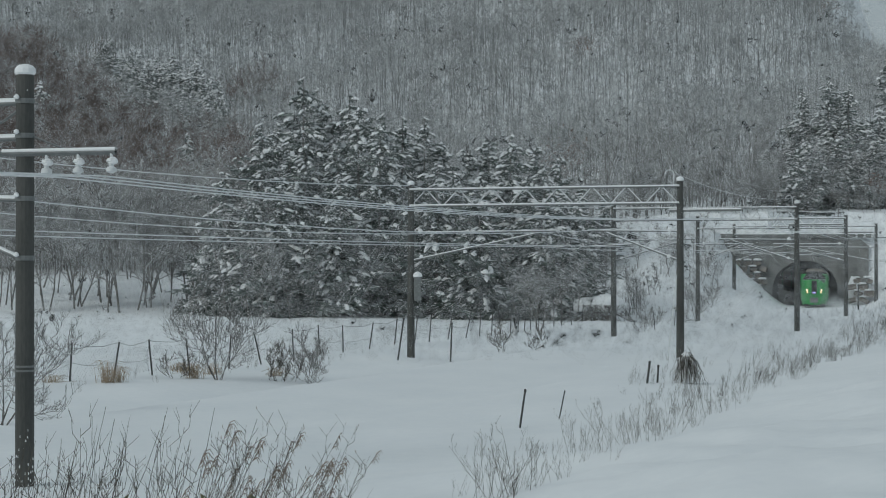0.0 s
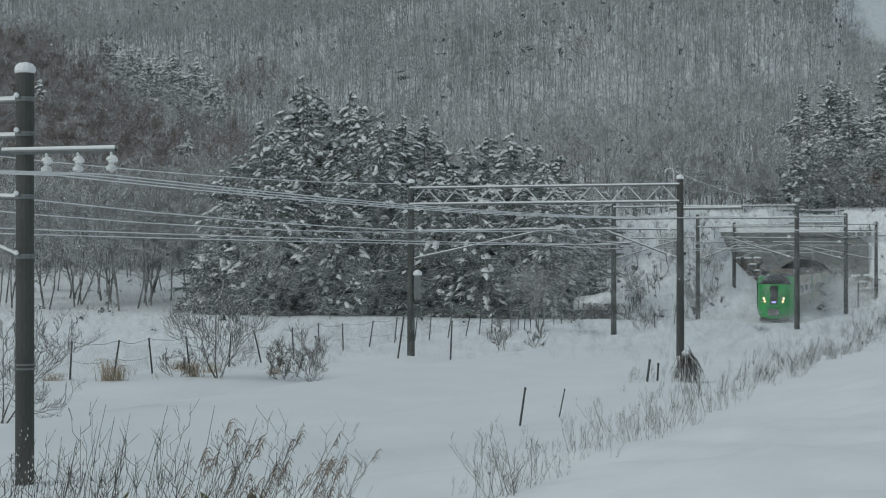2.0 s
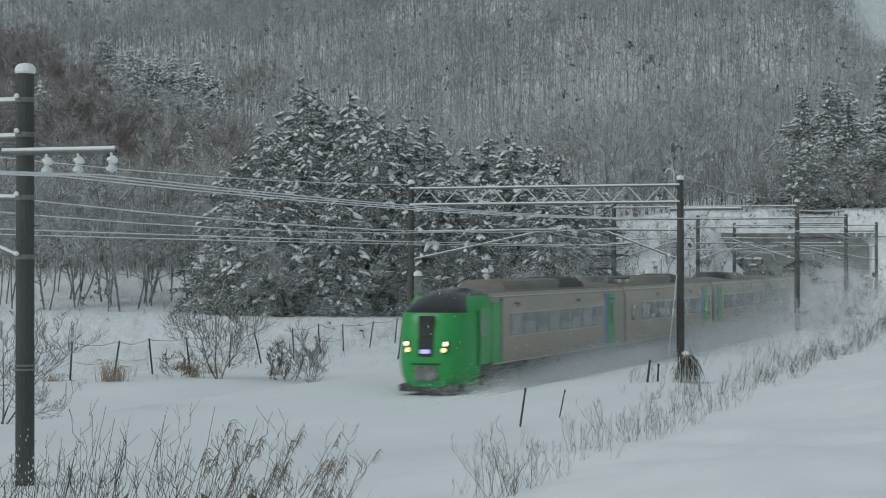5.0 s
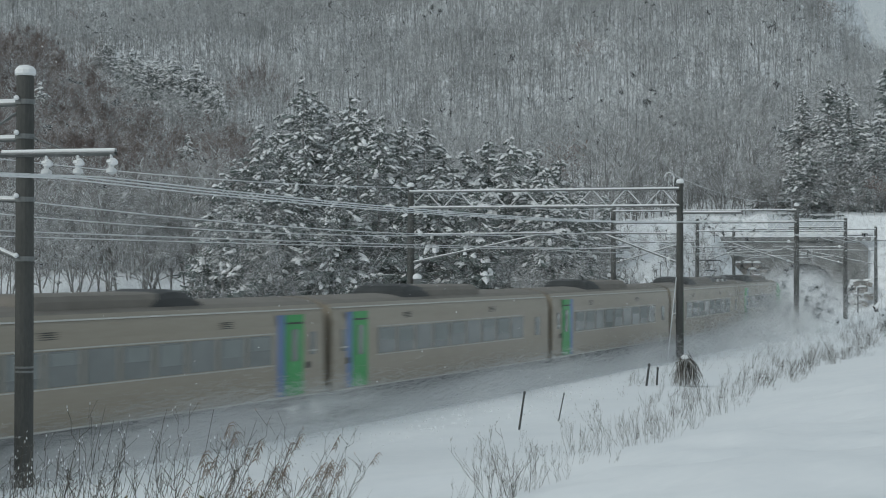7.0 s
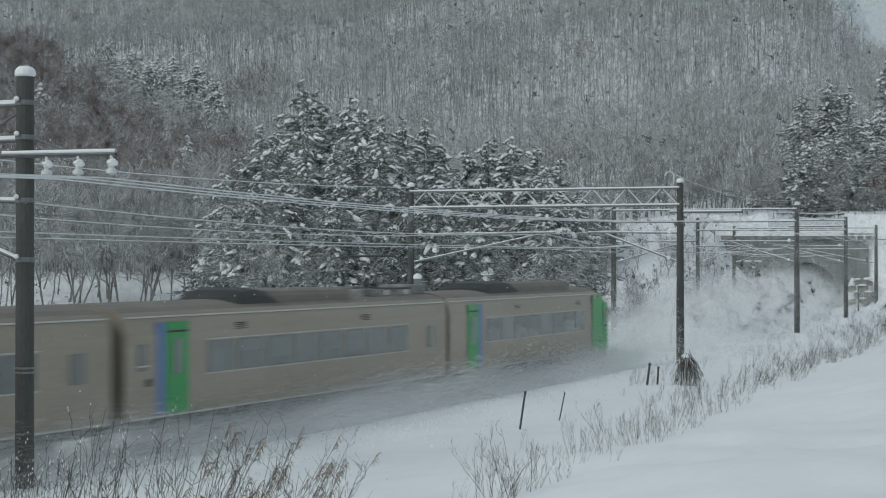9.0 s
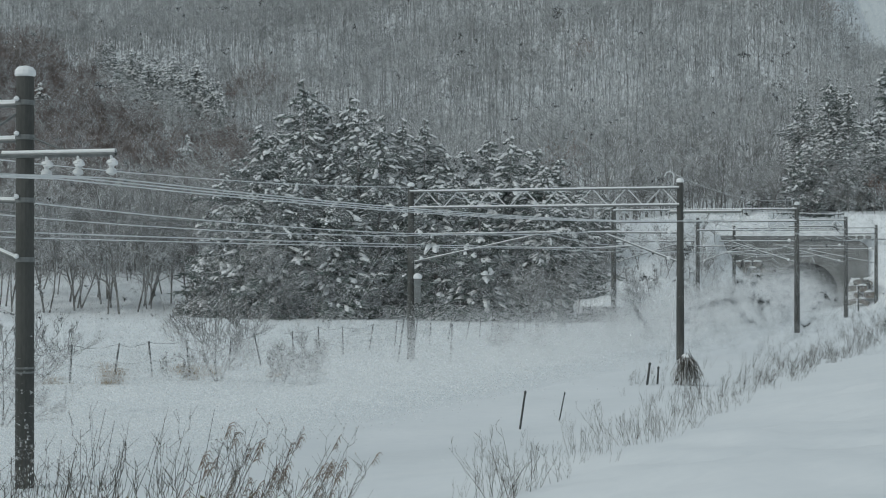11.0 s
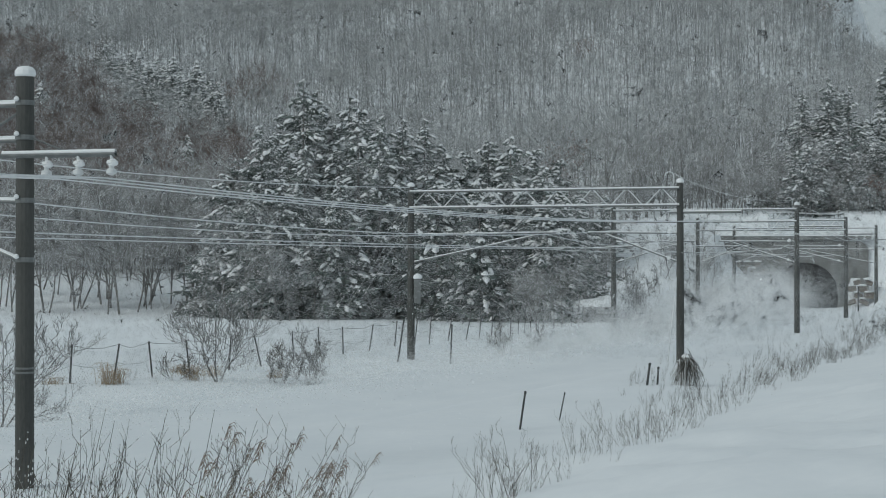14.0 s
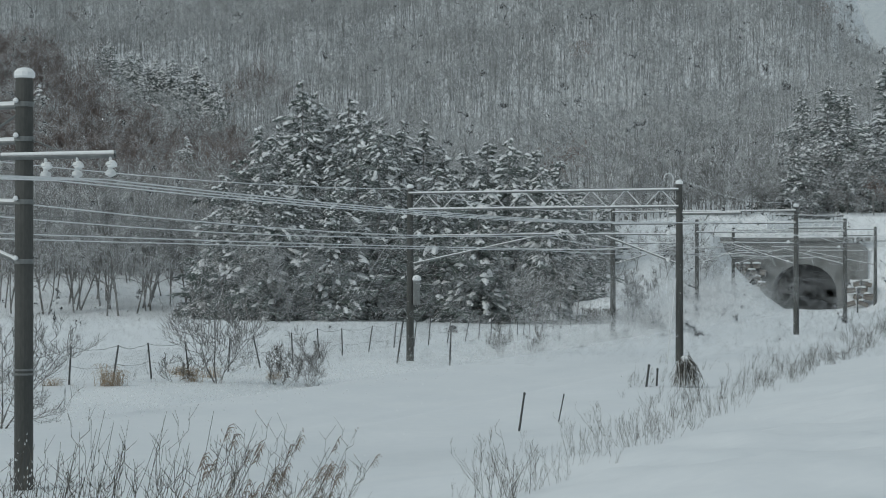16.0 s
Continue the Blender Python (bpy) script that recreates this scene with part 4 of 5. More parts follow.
def scatter_conifers():
    r = np.random.RandomState(5)

    def put(kind, ax, y, s):
        src = CONIFERS[kind]
        copy_thing(src, Matrix.Translation(spot(ax, y)) @ Matrix.Rotation(r.uniform(0, 6.28), 4, "Z") @ Matrix.Scale(s, 4))

    # grove behind the field: front row to back rows, falling away on both sides
    for ax in np.arange(-0.118, 0.078, 0.0125):
        put(r.choice([1, 2, 6]), ax + r.normal(0, 0.004), 152 + r.uniform(-3, 5), r.uniform(0.75, 1.1) * (0.85 if ax > 0.05 or ax < -0.1 else 1.0))
    for ax in np.arange(-0.116, 0.085, 0.0125):
        k = r.choice([0, 5]) if -0.105 < ax < -0.025 else r.choice([1, 6])
        put(k, ax + r.normal(0, 0.005), 166 + r.uniform(-4, 6), r.uniform(0.78, 1.02) * (1.0 if ax < 0 else 1.02 - 4.5 * max(0.0, ax - 0.03)))
    for ax, y, s in ((-0.112, 172, 0.82), (-0.099, 175, 0.93), (-0.09, 176, 0.97), (-0.076, 172, 1.2), (-0.068, 175, 1.15), (-0.06, 173, 1.02), (-0.051, 174, 1.18), (-0.043, 178, 1.1), (-0.034, 180, 1.0), (-0.022, 182, 0.98), (-0.01, 184, 0.96)):
        put(r.choice([0, 5]), ax, y, s)
    for ax in np.arange(0.0, 0.088, 0.0125):
        put(r.choice([1, 6]), ax, 186 + r.uniform(-3, 6), r.uniform(0.95, 1.15) * (1.0 if ax < 0.045 else 1.0 - 11.0 * (ax - 0.045)))
    # by the tunnel
    for ax in np.arange(0.184, 0.262, 0.0088):
        for y in (217, 232, 246, 262):
            k = 0 if r.rand() < (ax - 0.18) * 7 else 4
            put(k, ax + r.normal(0, 0.003) + (y - 232) * 0.0003, y + r.uniform(-4, 4), r.uniform(0.8, 1.05) * (0.78 + 3.2 * (ax - 0.18)) * (0.75 if y < 225 else 1.0))
    for ax in np.arange(0.192, 0.262, 0.0075):
        put(2, ax + r.normal(0, 0.002), 208 + r.uniform(-2, 4), r.uniform(0.55, 0.8))
    # on the slope above the field
    for ax, y, s in ((-0.186, 470, 0.5), (-0.181, 466, 0.55), (-0.174, 452, 0.6), (-0.169, 448, 0.75), (-0.165, 444, 0.8), (-0.160, 438, 0.75), (-0.155, 436, 0.82), (-0.152, 428, 0.7), (-0.147, 426, 0.8),
                     (-0.143, 420, 0.75), (-0.138, 416, 0.72), (-0.134, 418, 0.8), (-0.130, 412, 0.7), (-0.126, 410, 0.78), (-0.122, 402, 0.7), (-0.119, 398, 0.55), (-0.163, 430, 0.55), (-0.141, 408, 0.5),
                     (-0.219, 385, 0.9), (-0.224, 378, 0.7), (-0.139, 318, 0.72), (-0.111, 345, 0.7), (-0.105, 330, 0.6)):
        put(4, ax, y - (12 if y > 390 else 0), s * r.uniform(1.3, 1.55))


scatter_conifers()


def slivers(r, p0, p1, w):
    """Slim three-cornered twigs from p0 to p1."""
    n = len(p0)
    d = p1 - p0
    sd = np.cross(d, r.normal(0, 1, (n, 3)))
    sd /= np.maximum(np.linalg.norm(sd, axis=1, keepdims=True), 1e-9)
    v = np.stack([p0 + sd * w, p0 - sd * w, p1], axis=1).reshape(-1, 3)
    return v, np.arange(n * 3).reshape(-1, 3)


def forest_patch(name, label, pts, hts, seed, trunk_mat, twig_mat, n_br=14, n_tw=88, width=0.044, tilt=0.07):
    """A wood of bare trees in one mesh: trunks, rising branches and sprays of twigs."""
    r = np.random.RandomState(seed)
    n = len(pts)
    base = np.asarray(pts, float)
    h = np.asarray(hts, float)[:, None]
    ln = np.concatenate([r.normal(0, tilt, (n, 2)), np.ones((n, 1))], 1)
    mid, top = base + ln * h * 0.5, base + ln * h * 0.92 + np.concatenate([r.normal(0, 0.25, (n, 2)), np.zeros((n, 1))], 1)
    low = base - np.array([0, 0, 0.8])
    rad = 0.005 * h[:, 0] + 0.025
    v1, f1 = tubes(low, mid, rad, rad * 0.7, 3)
    v2, f2 = tubes(mid, top, rad * 0.7, rad * 0.2, 3)
    tv, tf = np.concatenate([v1, v2]), np.concatenate([f1, f2 + len(v1)])
    # branches
    t = r.uniform(0.2, 0.98, (n, n_br, 1))
    p0 = np.where(t < 0.54, base[:, None] + ln[:, None] * h[:, None] * t, mid[:, None] + (top - mid)[:, None] * (t - 0.5) / 0.42)
    a = r.uniform(0, 6.283, (n, n_br, 1))
    rise = r.uniform(0.35, 1.5, (n, n_br, 1))
    L = h[:, None] * r.uniform(0.14, 0.34, (n, n_br, 1)) * (1.3 - 0.75 * t)
    d = np.concatenate([np.cos(a), np.sin(a), rise], -1)
    d /= np.linalg.norm(d, axis=-1, keepdims=True)
    p1 = p0 + d * L
    bv, bf = slivers(r, p0.reshape(-1, 3), p1.reshape(-1, 3), width)
    # twigs as slim wedges
    k = r.randint(0, n_br, (n, n_tw))
    ii = np.arange(n)[:, None]
    q = r.uniform(0.25, 1.0, (n, n_tw, 1))
    s0 = p0[ii, k] + (p1 - p0)[ii, k] * q
    dv = d[ii, k] + r.normal(0, 0.55, (n, n_tw, 3))
    dv /= np.linalg.norm(dv, axis=-1, keepdims=True)
    s1 = s0 + dv * L[ii, k] * r.uniform(0.4, 0.95, (n, n_tw, 1))
    wv, wf = slivers(r, s0.reshape(-1, 3), s1.reshape(-1, 3), width * 0.75)
    v = np.concatenate([tv, bv, wv])
    f = tf.tolist() + (bf + len(tv)).tolist() + (wf + len(tv) + len(bv)).tolist()
    idx = np.concatenate([np.zeros(len(tf)), np.ones(len(bf) + len(wf))]).astype(np.int32)
    return tagged(new(name, raw(name, v, f, [trunk_mat, twig_mat], idx)), label, "woodland", kind="stuff")


def hillside():
    r = np.random.RandomState(21)
    pts, hts = [], []
    y = 205.0
    while y < 720:
        step = 3.3 if y < 330 else (2.95 if y < 470 else 2.75)
        for x in np.arange(-0.27 * y, 0.275 * y, step):
            px_, py_ = x + r.uniform(-0.6, 0.6) * step, y + r.uniform(-0.6, 0.6) * step
            ax = px_ / py_
            s, u = along(px_, py_)
            if abs(u) < 14 and s > -185:
                continue
            if -0.188 < ax < -0.117 and -26 < py_ - (458 - 1040 * (ax + 0.186)) < 7 or ax > 0.178 and py_ < 272 or -0.145 < ax < -0.13 and 295 < py_ < 325:
                continue
            if ax > 0.02 and r.rand() < 0.12 or y < 300 and r.rand() < 0.2:
                continue
            if ax > 0.205 and py_ > 470 and r.rand() < 0.9:
                continue
            if ax < -0.15 - 0.0006 * (py_ - 360) and py_ < 480 and r.rand() < 0.65:
                continue
            pts.append((px_, py_, gz(px_, py_)))
            hts.append(r.uniform(7.0, 12.5))
        y += step
    return forest_patch("hillside_forest", "grey leafless forest over the hillside, coloured with snow dusting and haze", pts, hts, 22, TRUNK_FAR, TWIG_FAR_HAZED)


hillside()


def brown_slope():
    """Snowless brownish saplings on the lower slope above the field."""
    r = np.random.RandomState(23)
    pts, hts = [], []
    for k in range(4600):
        y = r.uniform(215, 480)
        x = r.uniform(-0.27, -0.105) * y
        if x / y > -0.15 - 0.0006 * (y - 360) and y > 360 or -0.147 < x / y < -0.131 and 262 < y < 322:
            continue
        if -0.19 < x / y < -0.116 and -32 < y - (458 - 1040 * (x / y + 0.186)) < 8:
            continue
        pts.append((x, y, gz(x, y)))
        hts.append(r.uniform(6, 11))
    return forest_patch("slope_saplings", "brownish leafless saplings on the lower slope", pts, hts, 24, BARK, TWIG_BROWN, width=0.05)


brown_slope()


def portal_scrub():
    """Close thicket of low bare bushes over the portal and on the cutting's shoulders."""
    r = np.random.RandomState(27)
    pts, hts = [], []
    while len(pts) < 420:
        s, u = r.uniform(-205, -154.5), r.uniform(-48, 24)
        x, y = track(s, u)
        pts.append((x, y, gz(x, y)))
        hts.append(r.uniform(1.8, 4.6))
    while len(pts) < 500:
        s, u = r.uniform(-154, -125), -r.uniform(10, 30)
        x, y = track(s, u)
        pts.append((x, y, gz(x, y)))
        hts.append(r.uniform(0.9, 2.2))
    return forest_patch("scrub_thicket", "grey leafless scrub dusted with snow above the tunnel", pts, hts, 28, BARK, TWIG, 14, 80, 0.03, 0.2)


portal_scrub()


# ---- woods at the edge of the field ----
def edge_woods():
    r = np.random.RandomState(41)
    greys = [make_bare_tree(60 + k, 12.5, spin(spot(-0.2 + 0.02 * k, 170 + 3 * k), k), "grey leafless tree with snow on its branches at the field's edge",
                            0.7, 0.018, levels=4, n1=17, child=4, up=0.4, first=0.22, gnarl=0.3, stems=1, thick=0.009) for k in range(4)]
    browns = [make_bare_tree(70 + k, 10.0, spin(spot(-0.19 + 0.03 * k, 205 + 5 * k), k), "reddish-brown leafless tree on the lower slope",
                             0.15, 0.015, material=TWIG_BROWN, levels=4, n1=16, child=4, up=0.7, first=0.2, gnarl=0.2, thick=0.008) for k in range(2)]
    for ax in np.arange(-0.252, -0.10, 0.0085):
        for y in (169, 178, 189):
            copy_thing(greys[r.randint(4)], spin(spot(ax + r.normal(0, 0.004), y + r.uniform(-4, 4)), r.uniform(0, 6.28), r.uniform(0.8, 1.12)))
    for ax in np.arange(-0.255, -0.10, 0.009):
        for y in (206, 226, 248, 272):
            src = browns[r.randint(2)] if r.rand() < 0.55 else greys[r.randint(4)]
            copy_thing(src, spin(spot(ax + r.normal(0, 0.005), y + r.uniform(-9, 9)), r.uniform(0, 6.28), r.uniform(0.8, 1.1)))
    for ax, y, s in ((-0.125, 265, 1.15), (-0.118, 280, 1.2), (-0.11, 272, 1.1), (-0.205, 300, 1.1), (-0.22, 320, 1.1), (-0.235, 310, 1.2), (-0.245, 330, 1.2), (-0.108, 398, 1.15), (-0.104, 402, 1.2), (-0.1, 396, 1.1), (-0.097, 404, 1.2), (-0.093, 398, 1.1), (-0.09, 402, 1.0), (-0.102, 410, 1.2), (-0.096, 412, 1.15),
                     (-0.24, 430, 1.2), (-0.235, 440, 1.2), (-0.23, 425, 1.1), (-0.226, 436, 1.2), (-0.19, 440, 1.1), (-0.185, 430, 1.1)):
        copy_thing(browns[r.randint(2)], spin(spot(ax, y), r.uniform(0, 6.28), s))
    # trees among and before the grove and by the tunnel
    for ax in np.arange(0.09, 0.2, 0.009):
        for y in (210, 228, 246):
            if ax > 0.185 and y < 225:
                continue
            copy_thing(greys[r.randint(4)], spin(spot(ax + r.normal(0, 0.005), y + r.uniform(-6, 6)), r.uniform(0, 6.28), r.uniform(0.6, 0.85)))
    for ax in np.arange(0.135, 0.262, 0.0075):
        for y in (205, 209, 214, 219):
            q = spot(ax + r.normal(0, 0.003), y + r.uniform(-2, 4))
            s_, u_ = along(q.x, q.y)
            if s_ < TUNNEL_S - 3:
                copy_thing(greys[r.randint(4)], spin(q, r.uniform(0, 6.28), r.uniform(0.3, 0.62)))
    for k in range(120):
        s_, u_ = r.uniform(-166, -118), -r.uniform(9, 34)
        if k % 2:
            s_, u_ = r.uniform(-176, -154.5), r.uniform(-34, 14)
        x_, y_ = track(s_, u_)
        copy_thing(greys[r.randint(4)], spin((x_, y_, gz(x_, y_)), r.uniform(0, 6.28), r.uniform(0.14, 0.36) * (1.5 if k % 2 else 1.0)))
    for ax, y, s in ((0.072, 147, 0.5), (0.06, 149, 0.45), (-0.09, 148, 0.55), (-0.07, 147, 0.5), (-0.105, 150, 0.7), (0.04, 147, 0.42), (-0.118, 151, 0.75), (-0.112, 153, 0.8), (-0.1, 147, 0.45), (-0.083, 146, 0.5), (0.065, 146, 0.55), (0.08, 150, 0.6), (0.086, 155, 0.6), (0.05, 145, 0.4)):
        copy_thing(greys[r.randint(4)], spin(spot(ax, y), r.uniform(0, 6.28), s))
    # crowns that kept their rust-brown leaves
    for ax, y, h in ((0.067, 240, 9), (0.077, 420, 10), (-0.113, 400, 9), (0.208, 470, 10), (0.236, 206, 3.5), (-0.2, 520, 9)):
        q = r.normal(0, 1, (420, 3)) * np.array([h * 0.17, h * 0.17, h * 0.15]) + np.array([0, 0, h * 0.75])
        e = q + r.normal(0, 0.22, (420, 3))
        v, f = slivers(r, q, e, 0.13)
        g = thing("rusty_tree", spin(spot(ax, y), 0), "tree that has kept its rust-brown leaves", "tree", "rusty trees")
        part("trunk", tube_mesh("trunk", branches(r, (0, 0, -0.4), h, levels=2, n1=12), BARK, 4), BARK, g)
        part("leaves", raw("leaves", v, f, LEAF_RUST), LEAF_RUST, g, "withered rust-brown leaves")


edge_woods()


def field_trees():
    spec = [(-8.9, 73.6, 4.2, 3, 0.6, "bare spreading shrub tree rimed with snow by the fence"), (-5.5, 74.0, 2.5, 2, 0.55, "small bare shrub with snowy twigs by the fence"),
            (6.5, 126.0, 5.0, 3, 0.85, "bushy leafless tree thick with snow before the spruces"), (3.3, 101.0, 1.9, 4, 0.4, "bare upright shrub beside the track"),
            (14.1, 131.0, 2.9, 2, 0.4, "thin bare shrub beside the track"), (-13.4, 56.0, 3.6, 2, 0.7, "snowy bare sapling beside the railway"),
            (-7.2, 76.5, 1.8, 3, 0.5, "small bare shrub by the fence"), (-10.6, 74.0, 1.6, 3, 0.3, "small bare shrub by the fence"), (20.0, 150.0, 2.2, 3, 0.5, "small bare shrub on the bank"),
            (22.5, 165.0, 3.4, 2, 0.5, "thin bare shrub on the bank"), (17.0, 162.0, 4.2, 2, 0.6, "thin bare tree on the bank"), (5.0, 103.0, 1.6, 3, 0.4, "bare shrub beside the track"), (-6.4, 74.6, 1.5, 3, 0.4, "small bare shrub by the fence")]
    r = np.random.RandomState(15)
    for k in range(9):
        x, y = track(r.uniform(-149, -118), r.uniform(-17, -8.5))
        spec.append((x, y, r.uniform(1.6, 3.0), 1, 0.6, "thin bare shrub on the snowy bank"))
    for k, (x, y, h, stems, snow, label) in enumerate(spec):
        make_bare_tree(90 + k, h, spin((x, y, gz(x, y)), k), label, snow * 0.6, 0.008, "shrubs by the fence", material=TWIG if h > 2.2 else STALK, levels=4, n1=11 if h > 2.2 else 7, child=5 if h > 2.2 else 4, up=0.25, first=0.15, gnarl=0.32, lean=0.42, stems=stems + (h > 2.2), thick=0.009)


field_trees()


# ================= fence =================
def build_fence():
    r = np.random.RandomState(9)
    g = thing("fence", Matrix(), "sagging wire fence on thin dark leaning posts in snow", "fence")
    tops = []
    stations = [1.5, -2.1, -5.4, -8.4, -11.5, -14.6, -17.8, -21.0, -24.5, -28.0, -31.4, -34.5, -37.5, -40.9, -44.7]
    stations += [-47.6 - 2.6 * k + r.uniform(-0.3, 0.3) for k in range(38)]
    for k, s in enumerate(stations):
        x, y = track(s, -14.2 + (0.6 * math.sin(k * 0.4) if k > 15 else 0.0))
        z = gz(x, y)
        lean = r.normal(0, 0.1) + (0.12 if r.rand() < 0.3 else 0)
        h = r.uniform(1.35, 1.6)
        top = (x + lean * h, y + r.normal(0, 0.05), z + h)
        part("post", tube_mesh("post", [(x, y, z - 0.4, *top, 0.04, 0.035)], DARK_STEEL, 6), DARK_STEEL, g)
        tops.append(top)
    for drop, rad in ((0.03, 0.012), (0.75, 0.008)):
        for k, (a, b) in enumerate(zip(tops, tops[1:])):
            if r.rand() < 0.12 and drop < 0.1:
                continue
            pts = []
            for q in range(7):
                t_ = q / 6
                c = V(a).lerp(V(b), t_)
                c.z -= drop + 0.35 * 4 * t_ * (1 - t_) * r.uniform(0.5, 1.0) * 0.5
                pts.append(tuple(c))
            part("wire", cable("wire", pts, rad, BARE_WIRE, 3), BARE_WIRE, g)
    # netting: thin crossing wires
    for a, b in list(zip(tops, tops[1:]))[:16]:
        segs = []
        for q in range(16):
            t0, t1 = q / 16, min(1, (q + 5) / 16)
            for up in (0, 1):
                p, e = V(a).lerp(V(b), t0), V(a).lerp(V(b), t1)
                p.z -= 0.25 + (1.05 if up else 0)
                e.z -= 0.25 + (0 if up else 1.05)
                segs.append((*p, *e, 0.0022, 0.0022))
        tagged(part("netting", tube_mesh("netting", segs, BARE_WIRE, 3), BARE_WIRE, g), kind="stuff")


build_fence()


def stake(x, y, h, lean, label, rad=0.045, material=None):
    z = gz(x, y)
    t = thing("stake", Matrix.Translation((x, y, z)), label, "stake", "trackside stakes")
    part("shaft", tube_mesh("shaft", [(0, 0, -0.4, lean * h, 0.02, h, rad, rad * 0.85)], material or DARK_STEEL, 7), DARK_STEEL, t)
    c = part("cap", lathe([(rad * 1.15, 0), (rad * 1.15, 0.05), (rad * 0.6, 0.08)], 7), material or DARK_STEEL, t)
    c.location = (lean * h, 0.02, h - 0.04)


stake(2.05, 50.5, 1.02, 0.2, "dark leaning snow stake beside the track", 0.032)
stake(3.3, 53.5, 0.78, 0.3, "short dark leaning stake beside the track", 0.02)
stake(-2.25, 89.5, 2.0, 0.17, "tall dark leaning stake beside a mast")
stake(0.35, 91.0, 1.9, 0.05, "tall dark stake beside the track")
stake(7.15, 65.0, 0.75, 0.2, "short dark stake in dry weeds")
stake(7.6, 65.5, 0.6, 0.1, "short dark stake in dry weeds", 0.04)
stake(38.8, 172.0, 2.4, 0.0, "trackside post with a snow lump", 0.09)
stake(17.3, 138.0, 1.3, 0.1, "thin stake by the fence", 0.035)
stake(15.0, 130.0, 1.3, -0.1, "thin stake by the fence", 0.035)


# ================= dry weeds =================
def weed(seed, h, stalks, label, plumes=0.0, leaves=0, buds=0.3, lean=0.25, rad=0.006, drift=0.0, fork=0.3, twigs=(4, 8), bud_mat=None):
    """A clump of dry stalks that fork upward, with buds, plumes or withered leaves."""
    r = np.random.RandomState(seed)
    segs, bud, plume = [], [], []
    for k in range(stalks):
        b = np.array([r.normal(0, 0.2), r.normal(0, 0.2), -0.3])
        d = np.array([r.normal(drift, lean), r.normal(0, lean), 1.0])
        d /= np.linalg.norm(d)
        hh = h * r.uniform(0.6, 1.1)
        pts = [b]
        for q in range(5):
            d = d + np.array([r.normal(drift * 0.12, 0.07), r.normal(0, 0.07), 0.02])
            pts.append(pts[-1] + d * (hh + 0.3) / 5)
        segs += poly_segs(pts, rad, rad * 0.4)
        for q in range(r.randint(*twigs)):
            i = r.randint(1, 5)
            p0 = pts[i] + (pts[i + 1] - pts[i]) * r.rand()
            a = r.uniform(0, 6.28)
            e = p0 + (np.array([math.cos(a) * 0.55, math.sin(a) * 0.55, 0.75]) + d * 0.3) * hh * r.uniform(0.12, fork)
            m = (p0 + e) / 2 + np.array([math.cos(a), math.sin(a), -0.5]) * 0.035 * h
            segs += poly_segs([p0, m, e], rad * 0.62, rad * 0.35)
            for w in range(r.randint(1, 4)):
                c = p0 + (e - p0) * r.uniform(0.35, 1.0)
                e2 = c + np.array([r.normal(0, 0.07), r.normal(0, 0.07), 0.13]) * r.uniform(0.5, 1.3) * h ** 0.5
                segs.append((*c, *e2, rad * 0.42, rad * 0.3))
                if r.rand() < buds:
                    bud.append((*e2, *(e2 + np.array([0, 0, 0.03])), rad * 0.9, rad * 0.4))
        if r.rand() < plumes:
            p = pts[-1]
            for q in range(10):
                f = p - d * 0.02 * q
                dr = np.array([0.55 + r.normal(0, 0.15), r.normal(0, 0.15), 0.3 - 0.6 * r.rand()]) * r.uniform(0.06, 0.17)
                m = f + dr * 0.6 + np.array([0, 0, 0.035])
                plume.append((*f, *m, rad * 0.9, rad * 0.75))
                plume.append((*m, *(f + dr - np.array([0, 0, 0.03])), rad * 0.75, rad * 0.3))
    t = thing("dry_weeds", Matrix(), label, "dry weeds", "dry weeds")
    tagged(part("stalk_cluster", tube_mesh("stalk_cluster", segs, STALK, 3), STALK, t), kind="stuff")
    if bud:
        tagged(part("bud_cluster", tube_mesh("bud_cluster", bud, bud_mat or PLUME, 4), PLUME, t), kind="stuff")
    if plume:
        tagged(part("plume", tube_mesh("plume", plume, PLUME, 3), PLUME, t, "drooping brown seed plume"), kind="stuff")
    sn = snow_on(segs, r, 0.1, limit=rad * 0.5)
    if sn:
        tagged(part("stalk_snow", tube_mesh("stalk_snow", sn, SNOW, 3), SNOW, t), kind="stuff")
    for q in range(leaves):
        a = r.uniform(0, 6.28)
        c = np.array([math.cos(a) * 0.15, math.sin(a) * 0.15, r.uniform(0.35, 0.62) * h])
        L, w = r.uniform(0.16, 0.26), r.uniform(0.04, 0.07)
        o, s_ = np.array([math.cos(a), math.sin(a), -0.9]), np.array([-math.sin(a), math.cos(a), 0])
        v = [c, c + o * L * 0.4 + s_ * w, c + o * L * 0.45 + np.array([0, 0, 0.03]), c + o * L * 0.4 - s_ * w, c + o * L]
        part("leaf", (v, [(0, 2, 1), (0, 3, 2), (1, 2, 4), (2, 3, 4)]), LEAF_OLIVE, t, "withered drooping leaf")
    return t


